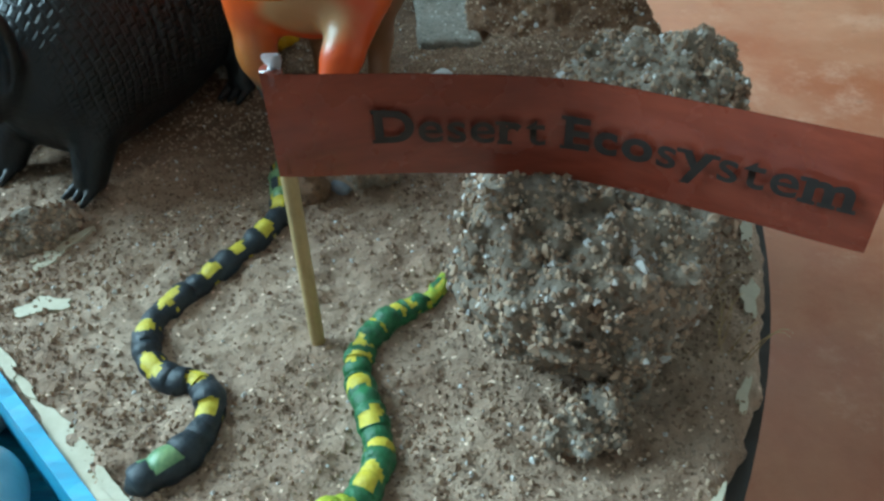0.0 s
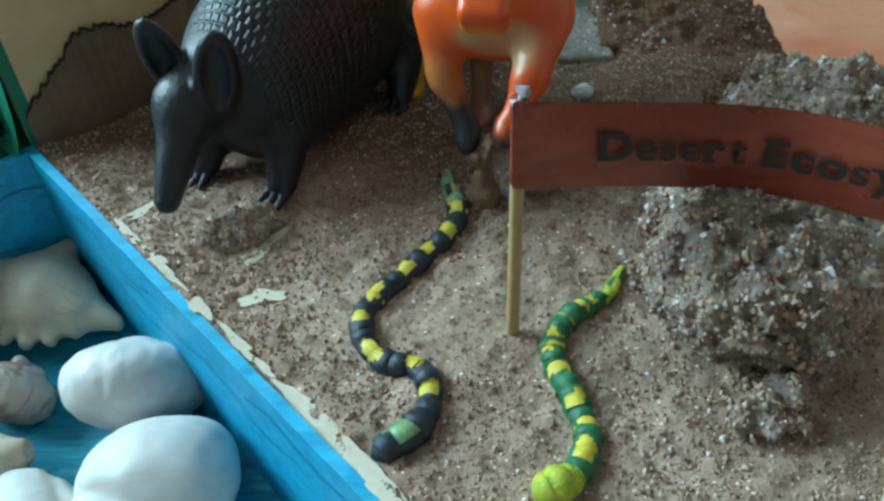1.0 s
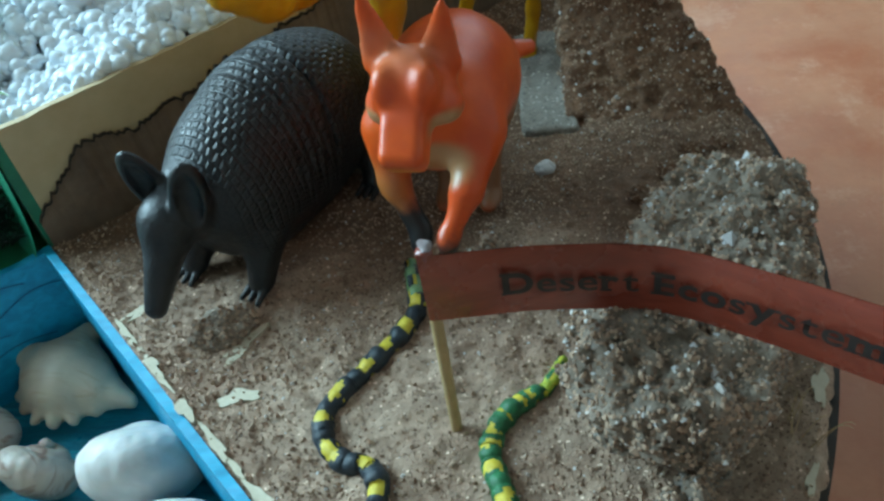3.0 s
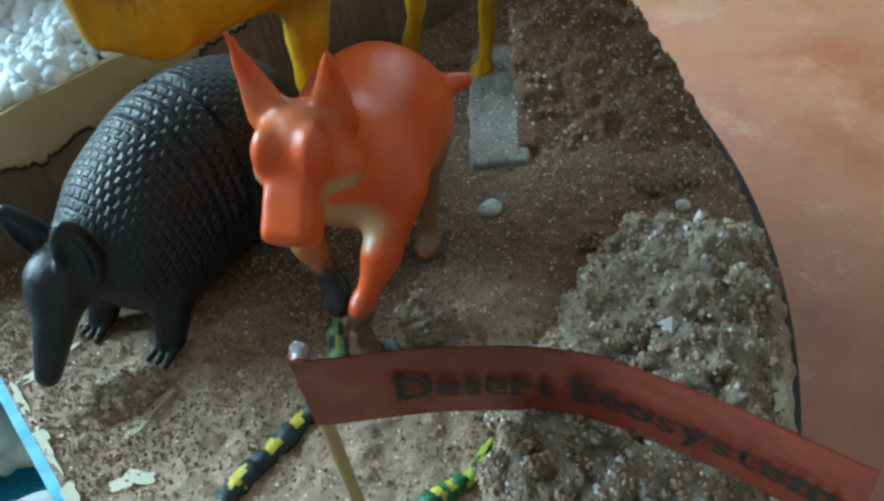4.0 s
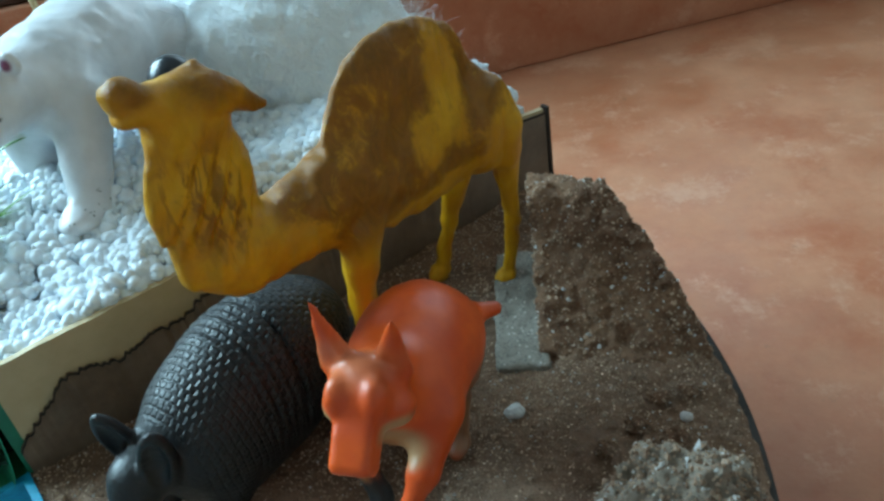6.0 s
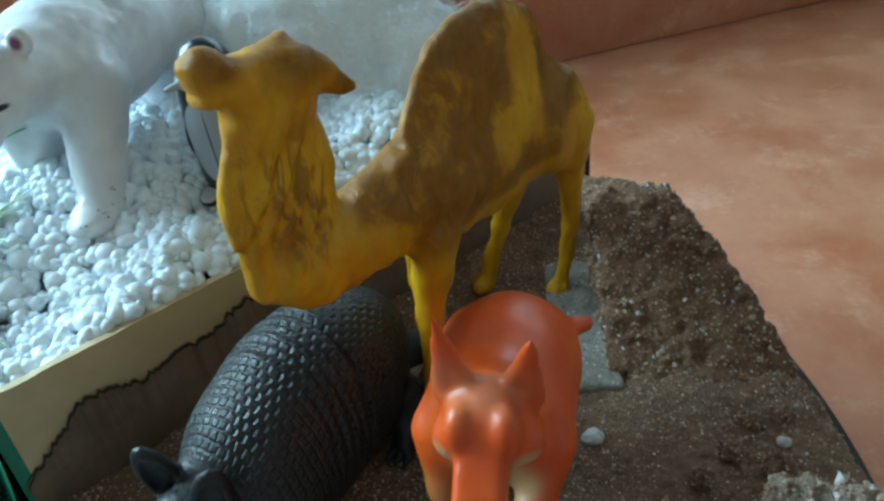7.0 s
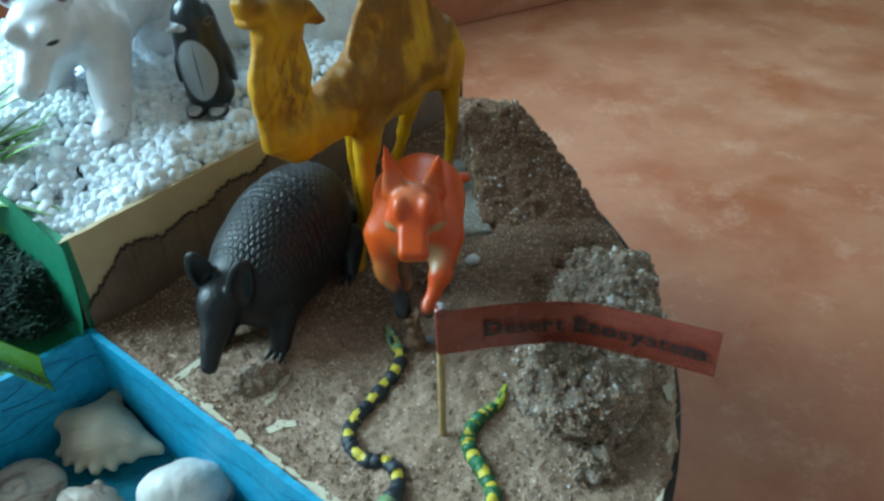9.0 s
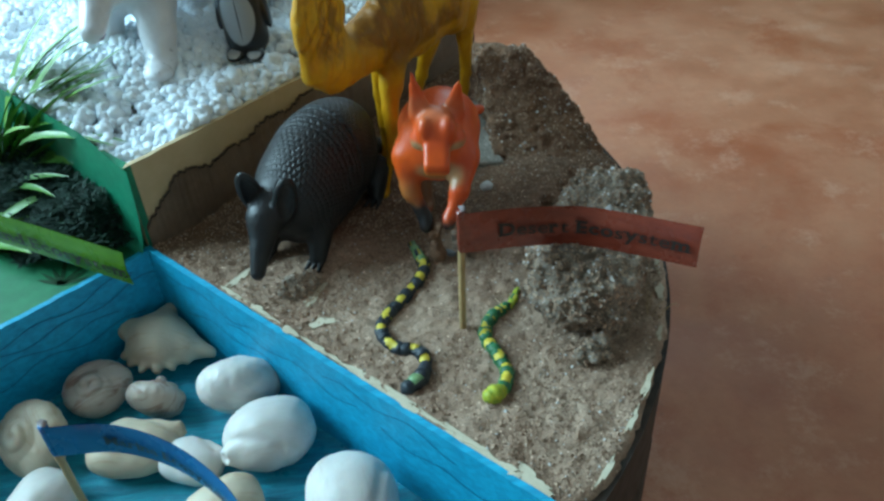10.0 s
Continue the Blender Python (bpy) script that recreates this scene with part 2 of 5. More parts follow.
def sand_material(name, dark, light, grain=2200, pale=0.02, back=None):
    n = Nodes(name)
    patch = n.ramp(n.noise(28, 5, 0.6), 0.33, 0.67)
    mid = n.ramp(n.noise(190, 5, 0.75), 0.35, 0.65)
    fine = n.noise(900, 4, 0.8)
    sep = n.t.nodes.new("ShaderNodeSeparateColor")
    n.link(n.cells(grain, out="Color"), sep.inputs[0])
    c = n.mix(patch, dark, light)
    if back:
        edge = n.math("ADD", n.axis(1), n.math("MULTIPLY", n.math("SUBTRACT", n.noise(40, 4), 0.5), 0.05))
        c = n.mix(n.ramp(edge, 0.115, 0.150), c, n.mix(patch, back, tuple(v * 1.7 for v in back)))
    c = n.mix(n.math("MULTIPLY", mid, 0.45), c, tuple(v * 0.55 for v in dark))
    c = n.mix(n.math("MULTIPLY", n.ramp(fine, 0.55, 0.75), 0.4), c, tuple(min(1, v * 1.35) for v in light))
    if pale:
        c = n.mix(n.ramp(sep.outputs[0], 1 - pale, 1 - pale * 0.5), c, tuple(min(1, v * 1.6 + 0.05) for v in light))
    else:
        c = n.mix(n.math("MULTIPLY", n.ramp(n.noise(130, 4, 0.6), 0.60, 0.68), n.ramp(n.noise(24, 2), 0.45, 0.6, 0.25, 0.9)), c, (0.52, 0.50, 0.48))
    c = n.mix(n.math("MULTIPLY", n.ramp(sep.outputs[1], 0.86, 0.94), 0.6), c, tuple(v * 0.4 for v in dark))
    n.bump(fine, 0.7, 0.0008)
    n.bump(n.noise(330, 5, 0.7), 0.6, 0.0014)
    return n.done(c, n.ramp(sep.outputs[2], 0.965, 0.99, 0.88, 0.3))


def grain_material():
    n = Nodes("sand_grains")
    geo = n.t.nodes.new("ShaderNodeNewGeometry")
    r = geo.outputs["Random Per Island"]
    c = n.mix(n.ramp(r, 0.0, 0.8), (0.20, 0.118, 0.076), (0.46, 0.315, 0.22))
    c = n.mix(n.ramp(r, 0.94, 0.97), c, (0.60, 0.57, 0.54))
    return n.done(c, n.ramp(r, 0.93, 0.97, 0.85, 0.35))


def camel_material():
    n = Nodes("yellow_brown_painted_plastic")
    x, z = n.axis(0), n.axis(2)
    hair = n.noise(210, 6, 0.8, n.stretch(1.0, 1, 0.65), 1.4)
    blot = n.noise(62, 5, 0.65, None, 0.6)
    k = n.math("ADD", n.math("MULTIPLY", hair, 0.55), n.math("MULTIPLY", blot, 0.75))

    def less(k, c, r, amount, soft=0.5):
        return n.math("SUBTRACT", k, n.math("MULTIPLY", n.spot(c, r, soft), amount))
    # bare yellow: the chest, a slanting stripe behind the hump's front, the haunch, the belly
    k = less(k, (0.044, 0, 0.0575), (0.022, 0.05, 0.0095), 0.40)
    k = less(k, (-0.024, 0, 0.0780), (0.0060, 0.05, 0.0130), 0.26)
    k = less(k, (-0.015, 0, 0.0670), (0.0070, 0.05, 0.0080), 0.20)
    k = less(k, (-0.046, 0, 0.0560), (0.0110, 0.05, 0.0130), 0.26)
    k = less(k, (-0.020, 0, 0.0470), (0.030, 0.05, 0.0065), 0.35)
    body = n.math("MULTIPLY", n.ramp(z, 0.046, 0.058), n.ramp(x, 0.036, 0.028))
    brown = n.math("MULTIPLY", n.ramp(k, 0.44, 0.63), body)
    fan = n.noise(330, 3, 0.6, n.stretch(1.0, 1.0, 0.30), 0.8)
    strokes = n.math("MULTIPLY", n.ramp(fan, 0.47, 0.60), n.spot((0.044, 0, 0.0810), (0.0105, 0.05, 0.0125), 0.5))
    brown = n.math("MAXIMUM", brown, n.math("MULTIPLY", strokes, 0.85))
    head = n.math("MAXIMUM", n.spot((0.0515, 0, 0.1075), (0.0040, 0.02, 0.0036), 0.5, 0.3), n.spot((0.0365, 0, 0.1035), (0.0065, 0.02, 0.0050), 0.6, 0.4))
    head = n.math("MAXIMUM", head, n.spot((0.0275, 0, 0.0965), (0.0050, 0.02, 0.0040), 0.5))
    brown = n.math("MAXIMUM", brown, n.math("MULTIPLY", head, 0.9))
    yellow = n.mix(n.ramp(blot, 0.35, 0.65), (0.56, 0.24, 0.006), (0.68, 0.34, 0.008))
    c = n.mix(n.math("MULTIPLY", brown, 0.84), yellow, n.mix(n.ramp(hair, 0.4, 0.6), (0.13, 0.038, 0.003), (0.24, 0.080, 0.005)))
    n.bump(hair, 0.5, 0.0014)
    return n.done(c, n.ramp(blot, 0.3, 0.7, 0.28, 0.42), specular_ior_level=0.3)


def fox_material():
    n = Nodes("orange_painted_plastic")
    c = n.mix(n.ramp(n.noise(60, 4), 0.35, 0.65), (0.60, 0.062, 0.005), (0.74, 0.098, 0.008))
    throat = n.spot((0.0210, 0.0020, 0.0345), (0.0065, 0.0085, 0.0046), 0.3, 0.3)
    cheeks = n.math("MAXIMUM", n.spot((0.030, 0.0086, 0.0505), (0.005, 0.0032, 0.0024), 0.4), n.spot((0.030, -0.0038, 0.0505), (0.005, 0.0036, 0.0026), 0.4))
    c = n.mix(n.math("MULTIPLY", n.math("MAXIMUM", throat, cheeks), 0.8), c, (0.40, 0.27, 0.13))
    brow = n.math("MULTIPLY", n.spot((0.0265, 0, 0.0625), (0.005, 0.010, 0.0036), 0.7), 0.32)
    c = n.mix(brow, c, (0.50, 0.30, 0.16))
    chin = n.spot((0.0390, 0, 0.0452), (0.006, 0.005, 0.0016), 0.4)
    c = n.mix(n.math("MULTIPLY", chin, 0.6), c, (0.75, 0.30, 0.03))
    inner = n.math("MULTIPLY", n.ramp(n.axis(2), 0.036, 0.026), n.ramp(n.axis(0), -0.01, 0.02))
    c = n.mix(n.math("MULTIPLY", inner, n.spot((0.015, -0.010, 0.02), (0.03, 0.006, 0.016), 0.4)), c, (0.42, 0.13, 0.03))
    black = n.math("MULTIPLY", n.ramp(n.math("ADD", n.axis(2), n.math("MULTIPLY", n.noise(300), 0.006)), 0.0280, 0.0225), n.ramp(n.axis(0), 0.0, 0.01))
    thigh = n.math("MULTIPLY", n.ramp(n.axis(2), 0.036, 0.028), n.ramp(n.axis(0), 0.002, -0.006))
    c = n.mix(n.math("MULTIPLY", thigh, 0.85), c, (0.20, 0.12, 0.06))
    c = n.mix(black, c, (0.012, 0.012, 0.013))
    n.bump(n.noise(500, 4), 0.08, 0.0004)
    return n.done(c, n.ramp(n.noise(90), 0.3, 0.7, 0.34, 0.48), subsurface_weight=0.03, subsurface_scale=0.002)


def armadillo_material():
    n = Nodes("black_soft_plastic")
    c = n.mix(n.ramp(n.noise(110, 5), 0.4, 0.7), (0.006, 0.006, 0.007), (0.012, 0.012, 0.014))
    dust = n.math("MULTIPLY", n.ramp(n.noise(420, 3, 0.8), 0.66, 0.76), 0.25)
    c = n.mix(dust, c, (0.12, 0.10, 0.085))
    ang = n.math("ARCTAN2", n.axis(1), n.math("SUBTRACT", n.axis(2), 0.012))
    run = n.math("ADD", n.math("DIVIDE", n.axis(0), 0.0018), n.math("MULTIPLY", n.noise(150, 3), 0.9))
    row = n.math("FLOOR", run)
    side = n.math("ADD", n.math("ADD", n.math("MULTIPLY", ang, 12.0), n.math("MULTIPLY", row, 0.5)), n.math("MULTIPLY", n.noise(130, 3), 0.9))
    fu, fw = n.math("FRACT", run), n.math("FRACT", side)
    edge = n.math("MINIMUM", n.math("MINIMUM", fu, n.math("SUBTRACT", 1.0, fu)), n.math("MINIMUM", fw, n.math("SUBTRACT", 1.0, fw)))
    scales = n.ramp(edge, 0.02, 0.26)
    shell = n.math("MULTIPLY", n.ramp(n.axis(2), 0.008, 0.018), n.ramp(n.axis(0), 0.023, 0.019))
    n.bump(n.math("MULTIPLY", scales, shell), 0.6, 0.0005)
    n.bump(n.noise(700, 4), 0.45, 0.0006)
    return n.done(c, n.ramp(n.noise(160), 0.3, 0.7, 0.36, 0.54), specular_ior_level=0.45)


def penguin_material():
    n = Nodes("black_white_painted_resin")
    f = n.ramp(n.axis(1), 0.0005, -0.0005)
    c = n.mix(n.ramp(n.noise(90), 0.3, 0.7), (0.010, 0.013, 0.018), (0.018, 0.022, 0.028))
    belly = n.math("MULTIPLY", n.spot((0, -0.008, 0.0185), (0.0068, 0.02, 0.0118), 0.04), f)
    seam = n.spot((0.0005, -0.008, 0.0185), (0.0003, 0.02, 0.009), 0.4, 0.5, 500)
    c = n.mix(belly, c, n.mix(seam, (0.36, 0.40, 0.44), (0.05, 0.06, 0.07)))
    beak = n.math("MULTIPLY", n.spot((-0.0045, -0.009, 0.0345), (0.0042, 0.008, 0.0017), 0.1), f)
    c = n.mix(beak, c, (0.40, 0.43, 0.45))
    eye = n.math("SUBTRACT", n.spot((0.0068, -0.006, 0.0355), (0.0014, 0.008, 0.0014), 0.12), n.spot((0.0068, -0.006, 0.0355), (0.0010, 0.008, 0.0010), 0.12))
    c = n.mix(n.math("MULTIPLY", n.math("MULTIPLY", eye, f), 0.25), c, (0.4, 0.4, 0.4))
    feet = n.math("MAXIMUM", n.spot((-0.0042, -0.009, 0.0035), (0.0026, 0.02, 0.0009), 0.1), n.spot((0.0042, -0.009, 0.0032), (0.0028, 0.02, 0.0009), 0.1))
    c = n.mix(n.math("MULTIPLY", feet, f), c, (0.42, 0.44, 0.46))
    return n.done(c, 0.28)


def bear_material():
    n = Nodes("white_painted_plastic")
    c = n.mix(n.ramp(n.noise(60, 4), 0.35, 0.65), (0.62, 0.63, 0.66), (0.74, 0.75, 0.78))
    f = n.ramp(n.axis(0), 0.030, 0.034)
    eyes = n.math("MAXIMUM", n.spot((0.0565, 0.0062, 0.0345), (0.004, 0.0020, 0.0011), 0.2), n.spot((0.0565, -0.0062, 0.0345), (0.004, 0.0020, 0.0011), 0.2))
    c = n.mix(n.math("MULTIPLY", eyes, f), c, (0.02, 0.03, 0.03))
    mouth = n.spot((0.0655, 0.0050, 0.0215), (0.007, 0.0032, 0.0011), 0.25)
    c = n.mix(mouth, c, (0.16, 0.015, 0.10))
    ears = n.math("MAXIMUM", n.spot((0.0475, 0.0095, 0.046), (0.003, 0.0016, 0.0017), 0.4), n.spot((0.0475, -0.0095, 0.046), (0.003, 0.0016, 0.0017), 0.4))
    c = n.mix(ears, c, (0.22, 0.06, 0.12))
    claws = n.math("MULTIPLY", n.ramp(n.noise(420, 2), 0.62, 0.68), n.ramp(n.axis(2), 0.006, 0.003))
    c = n.mix(claws, c, (0.03, 0.05, 0.05))
    n.bump(n.noise(260, 4), 0.08, 0.0005)
    return n.done(c, 0.28)


def blue_material():
    n = Nodes("blue_painted_foam")
    streak = n.noise(70, 5, 0.65, n.stretch(1.0, 6.0, 6.0, 45), 0.5)
    c = n.mix(n.ramp(streak, 0.32, 0.68), (0.002, 0.27, 0.46), (0.005, 0.39, 0.62))
    n.bump(n.noise(220, 4), 0.15, 0.0006)
    n.bump(streak, 0.2, 0.0008)
    return n.done(c, 0.5)


def water_material():
    n = Nodes("blue_brushed_paint")
    streak = n.noise(60, 6, 0.75, n.stretch(1.0, 7.0, 4.0, 14), 0.8)
    c = n.mix(n.ramp(streak, 0.30, 0.70), (0.003, 0.17, 0.27), (0.010, 0.42, 0.56))
    c = n.mix(n.math("MULTIPLY", n.ramp(n.noise(230, 5, 0.8, n.stretch(1, 5, 3, 14)), 0.62, 0.72), 0.5), c, (0.06, 0.56, 0.64))
    n.bump(streak, 0.7, 0.0015)
    return n.done(c, n.ramp(n.noise(120), 0.3, 0.7, 0.25, 0.5))


def shell_material(name, base, band, ring=0.0, wide=0.0):
    n = Nodes(name)
    c = n.mix(n.ramp(n.noise(90, 5, 0.6), 0.35, 0.7), base, tuple(min(1, v * 1.12) for v in base))
    w = n.noise(75, 4, 0.6, n.stretch(0.4, 3.5, 1.6, 25), 1.0)
    c = n.mix(n.math("MULTIPLY", n.ramp(w, 0.52 - wide, 0.68 - wide), ring), c, band)
    n.bump(n.noise(320, 5, 0.7, n.stretch(1, 3, 1)), 0.25, 0.0005)
    return n.done(c, n.ramp(n.noise(120), 0.3, 0.7, 0.38, 0.6), subsurface_weight=0.12, subsurface_scale=0.004)


def flag_material(name, a, b):
    n = Nodes(name)
    c = n.mix(n.ramp(n.noise(45, 5, 0.7, n.stretch(0.6, 0.6, 2.5)), 0.3, 0.7), a, b)
    n.bump(n.noise(120, 3), 0.15, 0.0008)
    return n.done(c, n.ramp(n.noise(70), 0.35, 0.65, 0.16, 0.34), specular_ior_level=0.6)


TERRACOTTA = floor_material()
SAND = sand_material("sand_glued_on_board", (0.32, 0.195, 0.130), (0.54, 0.38, 0.275), back=(0.145, 0.076, 0.042))
ROCK = sand_material("rough_concrete", (0.20, 0.145, 0.105), (0.38, 0.305, 0.24), 1600, 0.0)
SLAB = sand_material("brown_earth_lump", (0.160, 0.074, 0.038), (0.27, 0.145, 0.080), 2000, 0.012)
GREY = sand_material("grey_cement", (0.22, 0.185, 0.15), (0.34, 0.30, 0.255), 2000, 0.03)
GRAINS = grain_material()
CAMEL, FOX, ARMADILLO, PENGUIN, BEAR = camel_material(), fox_material(), armadillo_material(), penguin_material(), bear_material()
LUMP = sand_material("dried_sand_lump", (0.30, 0.22, 0.165), (0.46, 0.37, 0.29), 2000, 0.03)
BLUE, WATER = blue_material(), water_material()
BOARD = plain("dark_board_edge", (0.022, 0.016, 0.012), (0.05, 0.034, 0.024), 60, 0.75)
BEIGE = plain("beige_card", (0.52, 0.38, 0.215), (0.62, 0.47, 0.28), 40, 0.6, 0.1)
TORN = plain("brown_painted_paper", (0.10, 0.06, 0.038), (0.18, 0.112, 0.07), 45, 0.7, 0.3)
INK = plain("black_ink", (0.012, 0.010, 0.010), (0.022, 0.018, 0.016), 300, 0.5, 0.0)
BURNT = plain("burnt_paper_edge", (0.016, 0.012, 0.009), (0.03, 0.02, 0.014), 300, 0.8)
BARE = plain("bare_cream_board", (0.50, 0.43, 0.31), (0.62, 0.55, 0.42), 120, 0.7)
WOOD = plain("bamboo_stick", (0.36, 0.235, 0.10), (0.46, 0.31, 0.145), 260, 0.5)
GREENCARD = plain("green_painted_card", (0.005, 0.14, 0.075), (0.010, 0.23, 0.12), 40, 0.45, 0.15)
GREENFLOOR = plain("green_painted_floor", (0.012, 0.15, 0.065), (0.020, 0.235, 0.10), 30, 0.55, 0.2)
MOSS = plain("dark_green_moss", (0.004, 0.022, 0.014), (0.010, 0.045, 0.026), 160, 0.85)
BLADE = plain("plastic_grass_blade", (0.045, 0.18, 0.03), (0.15, 0.34, 0.05), 60, 0.42)
FOAM = plain("white_foam_balls", (0.74, 0.82, 0.90), (0.83, 0.90, 0.95), 200, 0.40, 0.1, specular_ior_level=0.5)
COTTON = plain("white_cotton", (0.80, 0.85, 0.88), (0.86, 0.90, 0.93), 60, 0.9, 0.6, 500, 0.002)
SNOWBED = plain("white_card", (0.62, 0.63, 0.66), (0.72, 0.73, 0.75), 80, 0.6)
DESERTFLAG = flag_material("laminated_maroon_paper", (0.15, 0.025, 0.015), (0.29, 0.058, 0.033))
GRASSFLAG = flag_material("laminated_green_paper", (0.055, 0.17, 0.010), (0.10, 0.26, 0.016))
MARINEFLAG = flag_material("laminated_blue_paper", (0.006, 0.085, 0.24), (0.012, 0.13, 0.34))
TAPE = Nodes("clear_tape").done((0.26, 0.21, 0.21), 0.2)
PEBBLE = plain("grey_pebble", (0.18, 0.20, 0.23), (0.28, 0.30, 0.33), 300, 0.5)
WHITESTONE = plain("white_quartz_bits", (0.46, 0.44, 0.43), (0.62, 0.60, 0.59), 300, 0.45)
SN_BLACK = plain("black_clay", (0.006, 0.011, 0.016), (0.026, 0.038, 0.050), 420, 0.42, 0.5)
SN_GREEN = plain("green_clay", (0.005, 0.075, 0.025), (0.020, 0.17, 0.060), 420, 0.40, 0.5)
SN_YELLOW = plain("yellow_paint", (0.46, 0.34, 0.020), (0.68, 0.55, 0.05), 450, 0.5, 0.5)
SN_LIME = plain("lime_paint", (0.14, 0.28, 0.02), (0.58, 0.54, 0.03), 520, 0.5, 0.6)
SN_PALE = plain("pale_green_paint", (0.06, 0.19, 0.09), (0.26, 0.38, 0.17), 300, 0.4)
DARKWOOD = plain("dark_brown_wood", (0.022, 0.011, 0.008), (0.045, 0.022, 0.015), 12, 0.5)
WALL = plain("cream_wall_paint", (0.66, 0.64, 0.60), (0.73, 0.71, 0.67), 3, 0.8)
CEILING = plain("white_ceiling_paint", (0.70, 0.68, 0.64), (0.76, 0.74, 0.70), 3, 0.85)
YELLOWCLOTH = plain("yellow_printed_cloth", (0.50, 0.28, 0.02), (0.62, 0.38, 0.03), 50, 0.85)
WHITEPRINT = plain("white_print", (0.6, 0.6, 0.58), (0.7, 0.7, 0.68), 100, 0.85)
REDPRINT = plain("red_print", (0.30, 0.02, 0.01), (0.40, 0.04, 0.02), 100, 0.85)
GREENPRINT = plain("dark_green_print", (0.01, 0.05, 0.02), (0.02, 0.09, 0.03), 100, 0.85)

# ---- the room ----
bm = box_bm(ROOM_W - 0.15, ROOM_S - 0.15, FLOOR - 0.1, ROOM_E + 0.15, ROOM_N + 0.15, FLOOR)
me = bpy.data.meshes.new("floor"); bm.to_mesh(me); bm.free()
thing("floor", me, TERRACOTTA, "mottled terracotta-coloured painted cement floor", "floor", "structure")


def room_wall(name, boxes):
    bm = bmesh.new()
    for b in boxes:
        one = box_bm(*b)
        tmp = bpy.data.meshes.new("tmp")
        one.to_mesh(tmp)
        one.free()
        bm.from_mesh(tmp)
        bpy.data.meshes.remove(tmp)
    me = bpy.data.meshes.new(name)
    bm.to_mesh(me)
    bm.free()
    return thing(name, me, WALL, "plain cream painted room wall", "wall", "structure")


T = 0.12
room_wall("wall_north", [(ROOM_W, ROOM_N, FLOOR, NWIN[0], ROOM_N + T, ROOM_TOP), (NWIN[1], ROOM_N, FLOOR, ROOM_E, ROOM_N + T, ROOM_TOP),
                         (NWIN[0], ROOM_N, FLOOR, NWIN[1], ROOM_N + T, NWIN[2]), (NWIN[0], ROOM_N, NWIN[3], NWIN[1], ROOM_N + T, ROOM_TOP)])
room_wall("wall_south", [(ROOM_W, ROOM_S - T, FLOOR, ROOM_E, ROOM_S, ROOM_TOP)])
room_wall("wall_east", [(ROOM_E, ROOM_S - T, FLOOR, ROOM_E + T, ROOM_N + T, ROOM_TOP)])
room_wall("wall_west", [(ROOM_W - T, ROOM_S - T, FLOOR, ROOM_W, WIN[0], ROOM_TOP), (ROOM_W - T, WIN[1], FLOOR, ROOM_W, ROOM_N + T, ROOM_TOP),
                        (ROOM_W - T, WIN[0], FLOOR, ROOM_W, WIN[1], WIN[2]), (ROOM_W - T, WIN[0], WIN[3], ROOM_W, WIN[1], ROOM_TOP)])
bm = box_bm(ROOM_W - T, ROOM_S - T, ROOM_TOP, ROOM_E + T, ROOM_N + T, ROOM_TOP + 0.1)
me = bpy.data.meshes.new("ceiling"); bm.to_mesh(me); bm.free()
thing("ceiling", me, CEILING, "plain white painted ceiling", "ceiling", "structure")

# block standing in for soft shadow on the far floor, dark furniture beyond it
FAR_BLOCK = pose(0.06, 0.672, FLOOR, 0, 0, 21.5)
bm = box_bm(-0.9, 0.0, 0.0, 0.62, 0.06, 0.130, 0.002)
me = bpy.data.meshes.new("step"); bm.to_mesh(me); bm.free()
thing("far_shadow_block", me, TERRACOTTA, "low terracotta block standing in for shadow along the far floor", "step", "structure", at=FAR_BLOCK)
bm = box_bm(-0.9, 0.003, 0.131, 0.36, 0.05, 0.160, 0.003)
me = bpy.data.meshes.new("panel"); bm.to_mesh(me); bm.free()
thing("dark_panel", me, DARKWOOD, "dark brown wooden panel standing on the low block", "panel", "structure", at=FAR_BLOCK)
cab = holder("dark_cabinet", pose(0.33, 0.745, FLOOR, 0, 0, 3), "dark brown wooden cabinet standing on the floor", "cabinet")
part("body", box_bm(0.0, 0.0, 0.03, 0.9, 0.40, 0.45, 0.004), DARKWOOD, cab)
part("plinth", box_bm(0.01, 0.01, 0.0, 0.89, 0.39, 0.03), DARKWOOD, cab)
part("door", box_bm(0.01, -0.012, 0.05, 0.44, 0.0, 0.43, 0.003), DARKWOOD, cab)
part("door", box_bm(0.46, -0.012, 0.05, 0.89, 0.0, 0.43, 0.003), DARKWOOD, cab)

# ---- the round board with its four sectors ----
CX, CY, R = -0.131, 0.146, 0.190


def at(r, deg, z=0.0):
    return np.array((CX + r * math.cos(radians(deg)), CY + r * math.sin(radians(deg)), z))


A_MARINE, A_DESERT, A_POLAR, A_FOREST = 220.0, -45.4, 44.6, 134.0
bm = bmesh.new()
ring = []
for k in range(160):
    a = 360 * k / 160
    rr = R + 0.0015 + 0.0006 * math.sin(a * 0.31) + 0.0005 * math.sin(a * 0.83)
    ring.append([bm.verts.new(at(rr - (0.0015 if z == -0.0395 else 0), a, z)) for z in (FLOOR + 0.0005, -0.044, -0.0395)])
for k in range(160):
    a, b = ring[k], ring[(k + 1) % 160]
    bm.faces.new((a[0], b[0], b[1], a[1]))
    bm.faces.new((a[1], b[1], b[2], a[2]))
bm.faces.new([r[2] for r in ring])
bm.faces.new([r[0] for r in ring][::-1])
me = bpy.data.meshes.new("board"); bm.to_mesh(me); bm.free()
thing("round_display_board", me, BOARD, "thick round dark-edged display board lying on the floor", "board")


